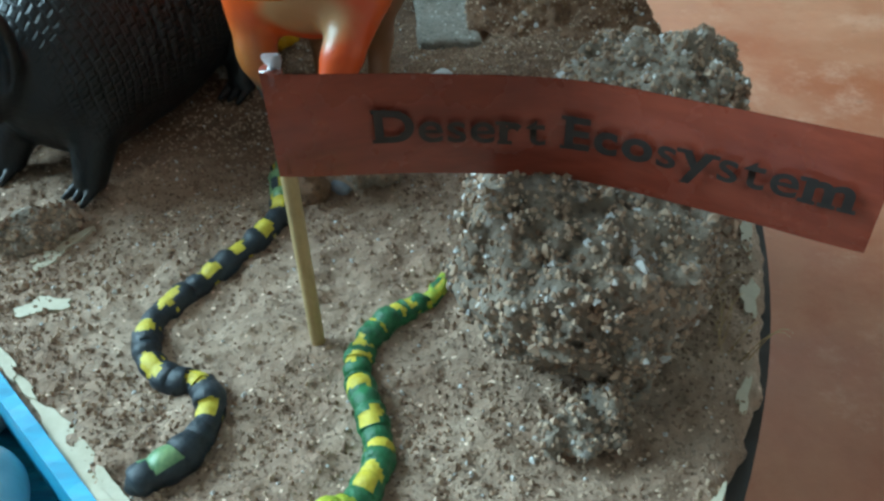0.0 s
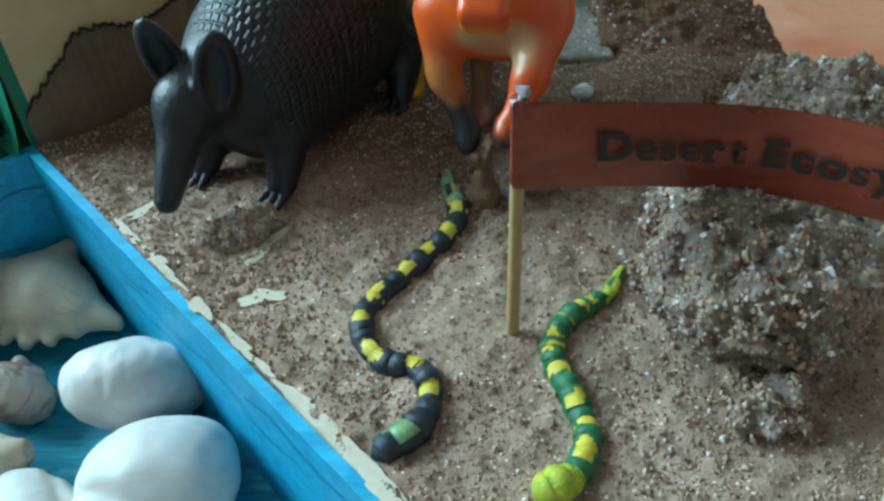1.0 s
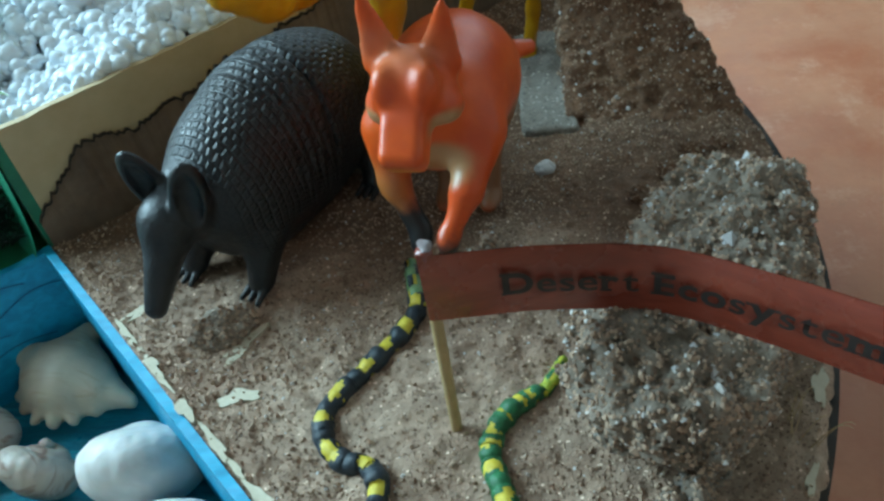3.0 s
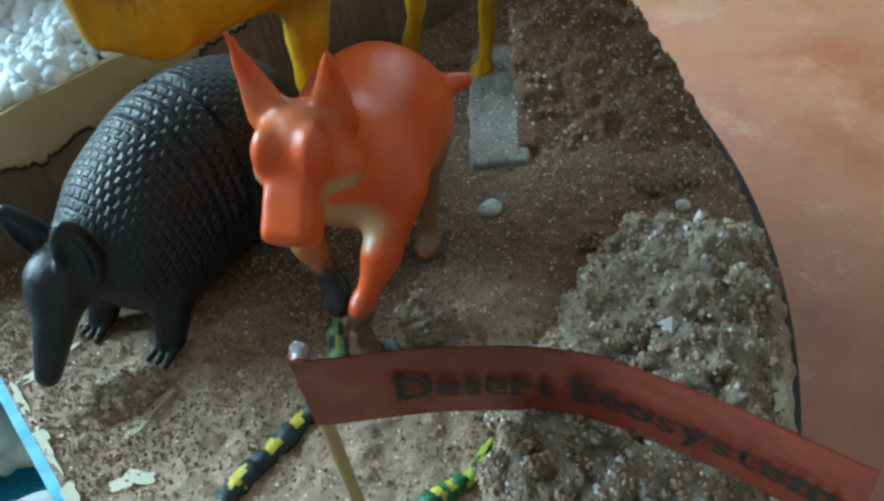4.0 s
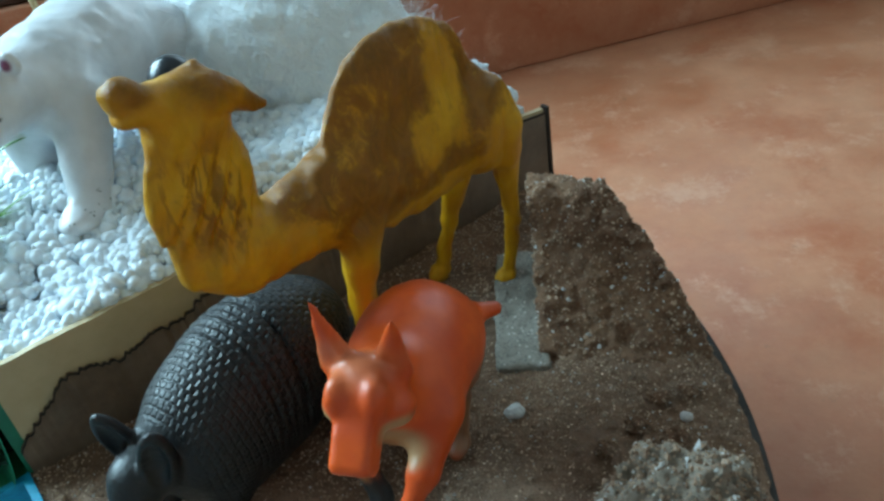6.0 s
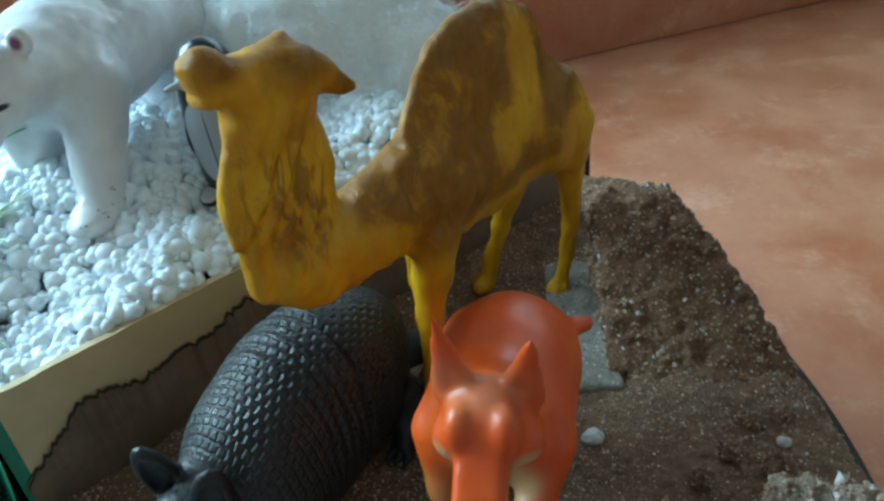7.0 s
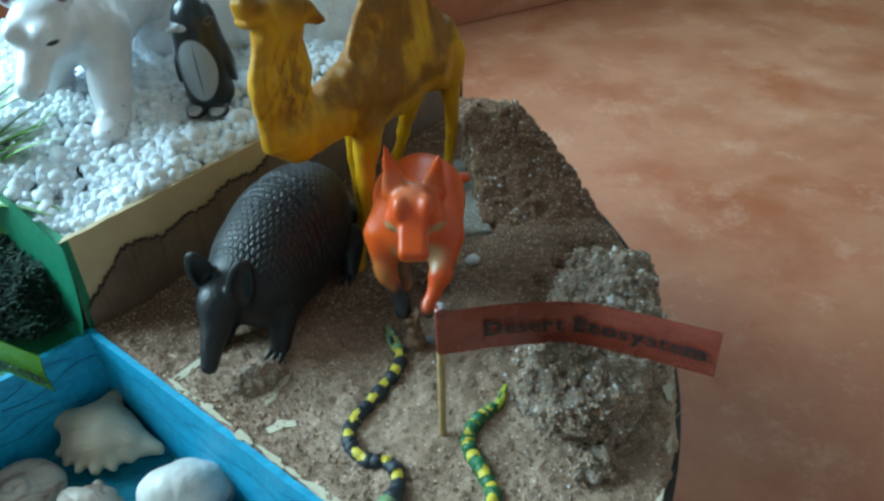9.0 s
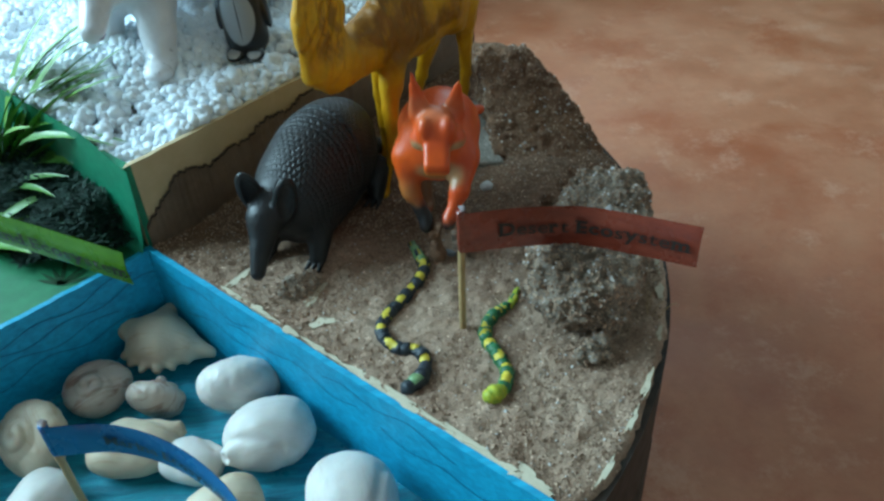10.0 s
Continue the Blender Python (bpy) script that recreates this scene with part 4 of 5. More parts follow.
# ---- the toy animals ----
def camel_form(P):
    d = egg(P, (-0.0155, 0, 0.0600), (0.0325, 0.0078, 0.0148), (0, -4, 0))
    d = blend(d, egg(P, (-0.0135, 0, 0.0725), (0.0262, 0.0056, 0.0232)), 0.006)
    d = blend(d, egg(P, (0.014, 0, 0.0635), (0.0220, 0.0072, 0.0112)), 0.007)
    d = blend(d, egg(P, (0.0370, 0, 0.0632), (0.0170, 0.0068, 0.0096), (0, -8, 0)), 0.006)
    d = blend(d, egg(P, (0.0434, 0, 0.0805), (0.0124, 0.0050, 0.0188)), 0.004)
    d = blend(d, egg(P, (0.0412, 0, 0.0960), (0.0090, 0.0048, 0.0085)), 0.003)
    # folds of the mane
    mane = np.exp(-((P[:, 0] - 0.045) / 0.010) ** 2 - ((P[:, 2] - 0.080) / 0.013) ** 2)
    d = d + 0.0007 * mane * np.sin((P[:, 0] * 0.9 + P[:, 2] * 0.6) * 2 * math.pi / 0.0042 + 40 * P[:, 1])
    d = blend(d, brick_form(P, (0.0468, 0, 0.1030), (0.0083, 0.0036, 0.0036), (0, -10, 0), 0.0022), 0.003)
    d = blend(d, egg(P, (0.0526, 0, 0.1068), (0.0034, 0.0037, 0.0028)), 0.0018)
    d = d + 0.0008 * np.exp(-((P[:, 2] - 0.1030) / 0.0006) ** 2) * (P[:, 0] > 0.0530)
    d = blend(d, cone(P, (0.0385, 0, 0.1000), (0.0364, 0, 0.1056), 0.0046, 0.0014), 0.002)
    for s in (-1, 1):
        d = blend(d, cone(P, (0.0365, 0.0018 * s, 0.1010), (0.0266, 0.0034 * s, 0.0942), 0.0044, 0.0011), 0.002)
    d = blend(d, egg(P, (-0.0385, 0, 0.0585), (0.0104, 0.0080, 0.0145)), 0.006)
    for foot, knee, hip in (((0.0227, 0.003, 0.0), (0.0180, 0.0055, 0.020), (0.0115, 0.0050, 0.053)), ((0.0045, -0.007, 0.0), (0.0060, -0.006, 0.022), (0.0070, -0.004, 0.053)),
                            ((-0.0450, 0.000, 0.0), (-0.0475, 0.002, 0.022), (-0.0440, 0.004, 0.056)), ((-0.034, -0.0192, 0.001), (-0.037, -0.0145, 0.022), (-0.038, -0.005, 0.054))):
        leg = blend(cone(P, hip, knee, 0.0050, 0.0024), cone(P, knee, foot, 0.0025, 0.0021), 0.002)
        leg = blend(leg, egg(P, (foot[0] + 0.0012, foot[1], foot[2] + 0.0015), (0.0040, 0.0030, 0.0024)), 0.002)
        d = blend(d, leg, 0.003)
    d = blend(d, cone(P, (-0.0478, 0, 0.060), (-0.0483, 0.001, 0.036), 0.0016, 0.0012), 0.002)
    # the rounded haunch stands out from the flank
    haunch = np.hypot((P[:, 0] + 0.0405) / 0.0125, (P[:, 2] - 0.0570) / 0.0150)
    d = d - 0.0009 * np.clip((1.0 - haunch) / 0.15, 0, 1) * (P[:, 1] > 0)
    return d + 0.00050 * fbm(P * np.array((1, 1, 0.35)), 360, 2, 2) + 0.0008 * fbm(P * np.array((1.2, 1, 0.6)), 120, 2, 6)


me = skin("camel", camel_form, (-0.060, -0.030, -0.004), (0.066, 0.026, 0.116), 0.0008)
thing("toy_camel", me, CAMEL, "yellow and brown painted plastic toy camel with one hump", "toy", at=pose(-0.030, 0.185, 0.0008, 0, 0, -126.2))


def fox_form(P):
    d = egg(P, (-0.0015, 0.0014, 0.0388), (0.0190, 0.0142, 0.0136), (0, 3, 0))
    d = blend(d, egg(P, (0.010, 0.0008, 0.0390), (0.0110, 0.0128, 0.0115)), 0.006)
    d = blend(d, cone(P, (0.012, 0.0010, 0.045), (0.023, 0.0022, 0.0550), 0.0072, 0.0058), 0.004)
    H = P - np.array((0, 0.0024, 0))
    d = blend(d, egg(H, (0.0262, 0, 0.0568), (0.0058, 0.0064, 0.0050)), 0.003)
    muzzle = brick_form(H, (0.0340, 0.0, 0.0508), (0.0066, 0.0041, 0.0036), (0, 40, 0), 0.0016)
    d = blend(d, muzzle, 0.003)
    Q = H * np.array((1.9, 1, 1))
    for s in (-1, 1):
        d = blend(d, egg(H, (0.0303, 0.0036 * s, 0.0572), (0.0032, 0.0026, 0.0044), (0, -20, 0)), 0.0010)
        d = blend(d, egg(H, (0.0265, 0.0056 * s, 0.0520), (0.0042, 0.0034, 0.0036)), 0.003)
        base, tip = (0.0235 * 1.9, 0.0050 * s, 0.0590), (0.0245 * 1.9, 0.0074 * s, 0.0750 if s < 0 else 0.0715)
        ear = cone(Q, base, tip, 0.0041, 0.0005) * 0.6
        ear = np.maximum(ear, -cone(Q, (base[0] + 0.0055, base[1] + 0.0004 * s, 0.0620), (tip[0] + 0.0022, tip[1], 0.0695), 0.0030, 0.0004) * 0.6)
        d = blend(d, ear, 0.0014)
    # fore legs, drawn together at the feet
    d = blend(d, cone(P, (0.0140, 0.0105, 0.0360), (0.0230, 0.0085, 0.0290), 0.0050, 0.0033), 0.004)
    d = blend(d, cone(P, (0.0230, 0.0085, 0.0290), (0.0275, 0.0055, 0.0225), 0.0030, 0.0020), 0.002)
    d = blend(d, egg(P, (0.0288, 0.0048, 0.0210), (0.0034, 0.0025, 0.0028), (0, 40, 0)), 0.0015)
    d = blend(d, cone(P, (0.0120, -0.0100, 0.0360), (0.0165, -0.0088, 0.0250), 0.0050, 0.0032), 0.004)
    d = blend(d, cone(P, (0.0165, -0.0088, 0.0260), (0.0196, -0.0048, 0.0170), 0.0030, 0.0023), 0.002)
    d = blend(d, egg(P, (0.0208, -0.0038, 0.0146), (0.0042, 0.0026, 0.0028), (0, 40, 0)), 0.0015)
    # hind legs, tucked under the round body
    for s in (-1, 1):
        d = blend(d, egg(P, (-0.0110, 0.0085 * s, 0.0330), (0.0095, 0.0062, 0.0105)), 0.005)
        d = blend(d, cone(P, (-0.0080, 0.0080 * s, 0.0260), (-0.0130, 0.0060 * s, 0.0140), 0.0042, 0.0026), 0.003)
        d = blend(d, cone(P, (-0.0130, 0.0060 * s, 0.0140), (-0.0090, 0.0055 * s, 0.0020), 0.0026, 0.0022), 0.002)
        d = blend(d, egg(P, (-0.0070, 0.0055 * s, 0.0018), (0.0046, 0.0028, 0.0022)), 0.002)
    d = blend(d, cone(P, (-0.0165, 0.0085, 0.0370), (-0.0215, 0.0155, 0.0355), 0.0030, 0.0019), 0.002)
    return d + 0.00012 * fbm(P, 200, 2, 3)


me = skin("fox", fox_form, (-0.060, -0.024, -0.004), (0.052, 0.024, 0.080), 0.0008)
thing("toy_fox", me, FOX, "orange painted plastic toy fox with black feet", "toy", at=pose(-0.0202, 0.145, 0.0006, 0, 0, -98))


def armadillo_form(P):
    d = egg(P, (-0.0065, -0.0018, 0.0222), (0.0320, 0.0178, 0.0224), (0, 5, 0))
    d = blend(d, egg(P, (0.010, -0.0018, 0.0190), (0.0145, 0.0155, 0.0175)), 0.006)
    d = blend(d, cone(P, (0.020, -0.0030, 0.0245), (0.0295, -0.0035, 0.0225), 0.0075, 0.0060), 0.004)
    d = blend(d, cone(P, (0.0295, -0.0035, 0.0225), (0.0425, -0.0015, 0.0085), 0.0056, 0.0026), 0.004)
    # one deep seam and narrow ridged bands round the shell
    back = np.clip((P[:, 2] - 0.012) / 0.01, 0, 1)
    run = P[:, 0] + 0.15 * (P[:, 2] - 0.03)
    d = d + 0.0014 * np.exp(-((run + 0.0085) / 0.0006) ** 2) * back
    bands = np.clip(1 - np.abs(run + 0.001) / 0.007, 0, 1) ** 0.3
    d = d + 0.00035 * bands * back * np.sin(run * 2 * math.pi / 0.0026)
    for s, y in ((-1, -0.0095), (1, 0.0038)):
        ear = egg(P, (0.0268, y, 0.0292), (0.0026, 0.0044, 0.0102), (-10 * s, 8, 34 + 10 * s))
        ear = np.maximum(ear, -egg(P, (0.0286, y + 0.0016, 0.0300), (0.0020, 0.0030, 0.0080), (-10 * s, 8, 34 + 10 * s)))
        d = blend(d, ear, 0.0016)
    for x, y in ((0.020, 0.010), (0.022, -0.010), (-0.022, 0.013), (-0.022, -0.013)):
        d = blend(d, cone(P, (x - 0.004, y * 0.9, 0.012), (x + 0.002, y, 0.003), 0.0050, 0.0032), 0.003)
        for k in (-1, 0, 1):
            d = np.minimum(d, cone(P, (x + 0.003, y + 0.0018 * k, 0.0022), (x + 0.0075, y + 0.0025 * k, 0.0008), 0.0013, 0.0006))
    d = blend(d, cone(P, (-0.038, 0, 0.012), (-0.056, 0.006, 0.003), 0.0055, 0.0015), 0.004)
    return d


me = skin("armadillo", armadillo_form, (-0.062, -0.026, -0.003), (0.048, 0.026, 0.053), 0.00052)
thing("toy_armadillo", me, ARMADILLO, "black plastic toy armadillo with a banded scaly shell", "toy", at=pose(-0.065, 0.150, 0.0006, 0, 0, -118))


def penguin_form(P):
    d = cone(P, (0, 0, 0.007), (0, 0, 0.024), 0.0090, 0.0092)
    d = blend(d, egg(P, (0, 0, 0.033), (0.0082, 0.0078, 0.0105)), 0.004)
    d = blend(d, cone(P, (-0.004, -0.0072, 0.0345), (-0.0065, -0.0098, 0.0342), 0.0012, 0.0007), 0.001)
    for s in (-1, 1):
        d = blend(d, egg(P, (0.0094 * s, 0.001, 0.018), (0.0016, 0.0036, 0.0085), (0, -8 * s, 0)), 0.001)
        d = blend(d, egg(P, (0.0042 * s, -0.008, 0.0022), (0.0038, 0.0050, 0.0020)), 0.001)
    return np.maximum(d, -P[:, 2])


me = skin("penguin", penguin_form, (-0.014, -0.016, -0.002), (0.014, 0.013, 0.047), 0.0005)
thing("toy_penguin", me, PENGUIN, "black and white painted toy penguin standing in foam snow", "toy", at=pose(-0.0915, 0.224, 0.0408, 2, -1, -8))


def bear_form(P):
    d = egg(P, (0.002, 0, 0.030), (0.036, 0.019, 0.020), (0, 4, 0))
    d = blend(d, cone(P, (0.028, 0, 0.033), (0.046, 0, 0.036), 0.0150, 0.0105), 0.008)
    d = blend(d, egg(P, (0.050, 0, 0.0365), (0.0100, 0.0100, 0.0095)), 0.004)
    d = blend(d, cone(P, (0.055, 0, 0.0325), (0.0685, 0, 0.0235), 0.0068, 0.0046), 0.005)
    d = np.maximum(d, -cone(P, (0.066, -0.006, 0.0200), (0.066, 0.0075, 0.0215), 0.0008, 0.0008))
    for s in (-1, 1):
        d = blend(d, egg(P, (0.0465, 0.0095 * s, 0.0460), (0.0020, 0.0034, 0.0036)), 0.0015)
        d = blend(d, egg(P, (0.0590, 0.0050 * s, 0.0385), (0.0040, 0.0034, 0.0028)), 0.003)
        d = blend(d, cone(P, (0.030, 0.012 * s, 0.026), (0.036 + 0.008 * s, 0.0125 * s, -0.002), 0.0095, 0.0060), 0.006)
        d = blend(d, egg(P, (0.042 + 0.008 * s, 0.0125 * s, -0.002), (0.0085, 0.0060, 0.0045)), 0.003)
        d = blend(d, cone(P, (-0.022, 0.012 * s, 0.026), (-0.024, 0.0135 * s, -0.004), 0.0120, 0.0065), 0.006)
    return d + 0.0005 * fbm(P, 130, 3, 5)


me = skin("bear", bear_form, (-0.044, -0.026, -0.012), (0.078, 0.026, 0.056), 0.0008)
thing("toy_polar_bear", me, BEAR, "glossy white plastic toy polar bear with open mouth", "toy", at=pose(-0.1336, 0.2562, 0.0455, 0, 0, -96))


def snake(name, line, radius, base, mark, head, tail, marks, label, seed, thin=0.5, stripe=None):
    """A clay snake: a tapered round bar with painted spots."""
    n, sides = 150, 16
    p = spline(line, n)
    seg = np.r_[0, np.cumsum(np.linalg.norm(np.diff(p, axis=0), axis=1))]
    u = seg / seg[-1]
    r = radius * np.minimum(1, thin + 2.2 * (1 - u)) * (1 + 0.07 * np.sin(u * 60 + seed) + 0.05 * np.sin(u * 173 + 2 * seed))
    r *= np.where(u < 0.12, 1.0 + 0.25 * np.sin(np.clip(u / 0.12, 0, 1) * math.pi), 1)
    r[:3] *= (0.35, 0.65, 0.85)
    P = np.c_[p[:, 0], p[:, 1], desert_height(p) + r * 0.35]
    v, f = tube(P, r, sides)
    me = mesh_of(name, v, f)
    for m in (base, mark, head, tail):
        me.materials.append(m)
    for poly in me.polygons:
        i, k = divmod(poly.index, sides)
        if i >= n - 1:
            continue
        a = 2 * math.pi * (k + 0.5) / sides
        w = u[i] + 0.006 * math.sin(a * 2 + seed + i * 0.2)
        idx = 0
        if w < 0.11:
            idx = 2
            if stripe is not None:
                idx = 2 if math.sin(a) > 0.72 and 0.030 < w < 0.085 else 0
        elif w > 0.83:
            idx = (3, 3, 0, 3, 1, 3, 3, 0)[(i // 5 + k * 3) % 8]
        else:
            for c, half, lean in marks:
                if abs(w - c) < 0.90 * half * math.sqrt(max(0.0, 1 - ((a - 1.57 - lean) / (1.02 + 0.18 * math.sin(c * 70))) ** 2)) + 0.003 * math.sin(5 * a + c * 90):
                    idx = 1
        poly.material_index = idx
    # the painted spots stand a little proud
    raised = {i for poly in me.polygons if poly.material_index == 1 for i in poly.vertices}
    for i in raised:
        me.vertices[i].co += me.vertices[i].normal * 0.00028
    return thing(name, me, None, label, "toy")


snake("toy_black_snake", ((-0.0405, 0.0595), (-0.036, 0.063), (-0.033, 0.068), (-0.0328, 0.0735), (-0.0355, 0.0775), (-0.040, 0.0785), (-0.0445, 0.083), (-0.0455, 0.0895), (-0.0425, 0.0955), (-0.038, 0.101), (-0.032, 0.109), (-0.029, 0.116), (-0.0305, 0.124), (-0.0325, 0.133)),
      0.0022, SN_BLACK, SN_YELLOW, SN_PALE, SN_PALE, ((0.17, 0.022, 0.2), (0.245, 0.022, -0.2), (0.335, 0.035, 0.3), (0.425, 0.020, 0), (0.495, 0.022, 0.3), (0.59, 0.018, 0), (0.665, 0.016, 0.3), (0.735, 0.016, -0.2), (0.81, 0.02, 0.5)),
      "black clay snake with yellow painted spots on the sand", 2, 0.72, 1)
snake("toy_green_snake", ((-0.0165, 0.0525), (-0.0125, 0.0545), (-0.0095, 0.0580), (-0.0080, 0.0640), (-0.0095, 0.0705), (-0.0118, 0.0770), (-0.0122, 0.0815), (-0.0105, 0.0865), (-0.0060, 0.0915), (-0.0010, 0.0955), (0.0020, 0.102)),
      0.0022, SN_GREEN, SN_YELLOW, SN_LIME, SN_LIME, ((0.185, 0.030, 0.0), (0.275, 0.022, -0.1), (0.365, 0.018, 0), (0.46, 0.02, 0.3), (0.55, 0.016, 0), (0.61, 0.016, 0.2), (0.68, 0.012, 0), (0.74, 0.012, 0.4), (0.80, 0.012, 0)),
      "green clay snake with yellow painted bands on the sand", 5, 0.42)


# ---- the paper flags ----
SERIFS = {"D": ((0.12, 0), (0.12, 0.7)), "E": ((0.12, 0), (0.12, 0.7)), "r": ((0.25, 0), (0.16, 0.48)), "m": ((0.1, 0), (0.5, 0), (0.9, 0), (0.05, 0.48)),
          "y": ((0.08, 0.48), (0.92, 0.48)), "M": ((0.1, 0), (0.9, 0), (0.08, 0.7), (0.92, 0.7)), "i": ((0.5, 0), (0.4, 0.48)), "n": ((0.12, 0), (0.88, 0), (0.06, 0.48)),
          "l": ((0.5, 0), (0.35, 0.7)), "d": ((0.92, 0), (0.8, 0.7)), "a": ((0.95, 0),)}


def letters(text, length, height, bend):
    """Heavy flat letters with slab feet, fitted to a length and a capital height, laid on a curved sheet by bend(s, h, lift)."""
    glyphs, cursor = [], 0.0
    for ch in text:
        if ch == " ":
            cursor += 0.26
            continue
        cu = bpy.data.curves.new("letters", "FONT")
        cu.body, cu.size, cu.extrude, cu.offset = ch, 1.0, 0.0, 0.012 if ch in "east" else 0.030
        tmp = new("letters", cu)
        me = bpy.data.meshes.new_from_object(tmp.evaluated_get(bpy.context.evaluated_depsgraph_get()))
        bpy.data.objects.remove(tmp)
        xs = [v.co.x for v in me.vertices]
        glyphs.append((ch, me, cursor - min(xs), max(xs) - min(xs), cursor))
        cursor += max(xs) - min(xs) + 0.075
    scale = length / (cursor - 0.075)
    bm = bmesh.new()
    for ch, me, shift, width, start in glyphs:
        one = bmesh.new()
        one.from_mesh(me)
        bmesh.ops.triangulate(one, faces=one.faces[:])
        for v in one.verts:
            v.co = bend((v.co.x + shift) * scale, v.co.y / 0.7 * height, 0.0)
        one.to_mesh(me)
        one.free()
        bm.from_mesh(me)
        bpy.data.meshes.remove(me)
        for fx, y in SERIFS.get(ch, ()):
            x = start + fx * width
            low = y - 0.03 if y == 0 else y - 0.06
            quad = [bm.verts.new(bend((x + dx) * scale, h / 0.7 * height, 0.00004)) for dx, h in ((-0.13, low), (0.13, low), (0.13, low + 0.09), (-0.13, low + 0.09))]
            bm.faces.new(quad)
    me = bpy.data.meshes.new("lettering")
    bm.to_mesh(me)
    bm.free()
    return me


def flag(name, foot, stick_top, stick_r, line, z_low, z_high, material, text, s0, length, cap, base, label, lean=(0, 0), droop=None):
    """A paper flag wrapped round a stick; line: the sheet's run in plan."""
    root = holder(name, Matrix.Translation(foot), label, "flag")
    h = stick_top
    v, f = tube([(lean[0] * k / 8, lean[1] * k / 8, -0.004 + (h + 0.004) * k / 8) for k in range(9)], [stick_r] * 9, 14)
    part("stick", mesh_of("stick", v, f), WOOD, root)
    p = spline(line, 90) - np.array(foot[:2])
    seg = np.r_[0, np.cumsum(np.linalg.norm(np.diff(p, axis=0), axis=1))]

    def place(s, w, lift):
        """s along the sheet, w from 0 at its foot to 1 at its top."""
        x, y = np.interp(s, seg, p[:, 0]), np.interp(s, seg, p[:, 1])
        x2, y2 = np.interp(s + 0.001, seg, p[:, 0]), np.interp(s + 0.001, seg, p[:, 1])
        x1, y1 = np.interp(s - 0.001, seg, p[:, 0]), np.interp(s - 0.001, seg, p[:, 1])
        t = Vector((x2 - x1, y2 - y1)).normalized()
        drop = droop(s / seg[-1]) if droop else 0
        cup = 0.0006 * math.sin(w * math.pi) * min(1, s / 0.01)
        return Vector((x + t.y * (lift + cup), y - t.x * (lift + cup), z_low + (z_high - z_low) * w + drop))

    m, q = 80, 8
    for side, nm in ((0.00012, "front_sheet"), (-0.00012, "back_sheet")):
        V = [place(seg[-1] * i / m, k / q, side) for i in range(m + 1) for k in range(q + 1)]
        F = [(i * (q + 1) + k, (i + 1) * (q + 1) + k, (i + 1) * (q + 1) + k + 1, i * (q + 1) + k + 1) for i in range(m) for k in range(q)]
        if nm == "back_sheet":
            F = [g[::-1] for g in F]
        part(nm, mesh_of(nm, V, F), material, root)
    # the turn of paper round the stick
    wrap_v, wrap_f = tube([(lean[0], lean[1], z_low + 0.0002 + (z_high - z_low - 0.0004) * k / 6) for k in range(7)], [stick_r + 0.00025] * 7, 18)
    part("wrap", mesh_of("wrap", wrap_v, wrap_f), material, root)
    cap_v, cap_f = tube([(lean[0], lean[1], z_high - 0.0008), (lean[0] + 0.0003, lean[1], z_high + 0.0008), (lean[0] + 0.0014, lean[1], z_high + 0.0012)], [stick_r * 1.25, stick_r * 1.2, stick_r * 0.5], 12)
    part("tape", mesh_of("tape", cap_v, cap_f), TAPE, root, "clear tape at the top")
    zh = z_high - z_low
    me = letters(text, length, cap, lambda s, y, lift: place(s0 + s, base + y / zh, 0.0009 + lift))
    part("lettering", me, INK, root, "black printed lettering")
    return root


flag("desert_flag", (-0.0190, 0.0860, 0.0), 0.0462, 0.0011,
     ((-0.0192, 0.0846), (0.000, 0.0885), (0.018, 0.0878), (0.034, 0.0795), (0.0485, 0.0685)), 0.0322, 0.0468, DESERTFLAG,
     "Desert Ecosystem", 0.0125, 0.0590, 0.0044, 0.40, "maroon laminated paper flag on a toothpick in the sand", (0.0008, 0.0), lambda u: -0.0034 * max(0.0, math.sin(math.pi * u)) ** 0.9 - 0.0012 * u)
flag("grassland_flag", (-0.197, 0.131, 0.0), 0.050, 0.0011,
     ((-0.1970, 0.1300), (-0.173, 0.117), (-0.146, 0.102), (-0.116, 0.084)), 0.034, 0.046, GRASSFLAG,
     "Grassland Ecosystem", 0.018, 0.076, 0.0040, 0.30, "bright green laminated paper flag on a toothpick", (0.0, 0.0), lambda u: -0.001 * u)
flag("marine_flag", (-0.1375, 0.0465, -0.038), 0.055, 0.0011,
     ((-0.1375, 0.0455), (-0.120, 0.0445), (-0.103, 0.0370), (-0.088, 0.0240), (-0.077, 0.0080)), 0.044, 0.056, MARINEFLAG,
     "Marine Ecosystem", 0.016, 0.045, 0.0030, 0.45, "blue laminated paper flag on a toothpick among the shells", (0.0, 0.0), lambda u: -0.004 * u * u)

# ---- sea shells ----
SH_WHITE = shell_material("white_shell", (0.56, 0.53, 0.50), (0.42, 0.33, 0.25), 0.25)
SH_CREAM = shell_material("cream_shell", (0.52, 0.43, 0.32), (0.40, 0.26, 0.15), 0.45)
SH_BROWN = shell_material("banded_brown_shell", (0.46, 0.38, 0.32), (0.22, 0.105, 0.075), 0.75, 0.03)


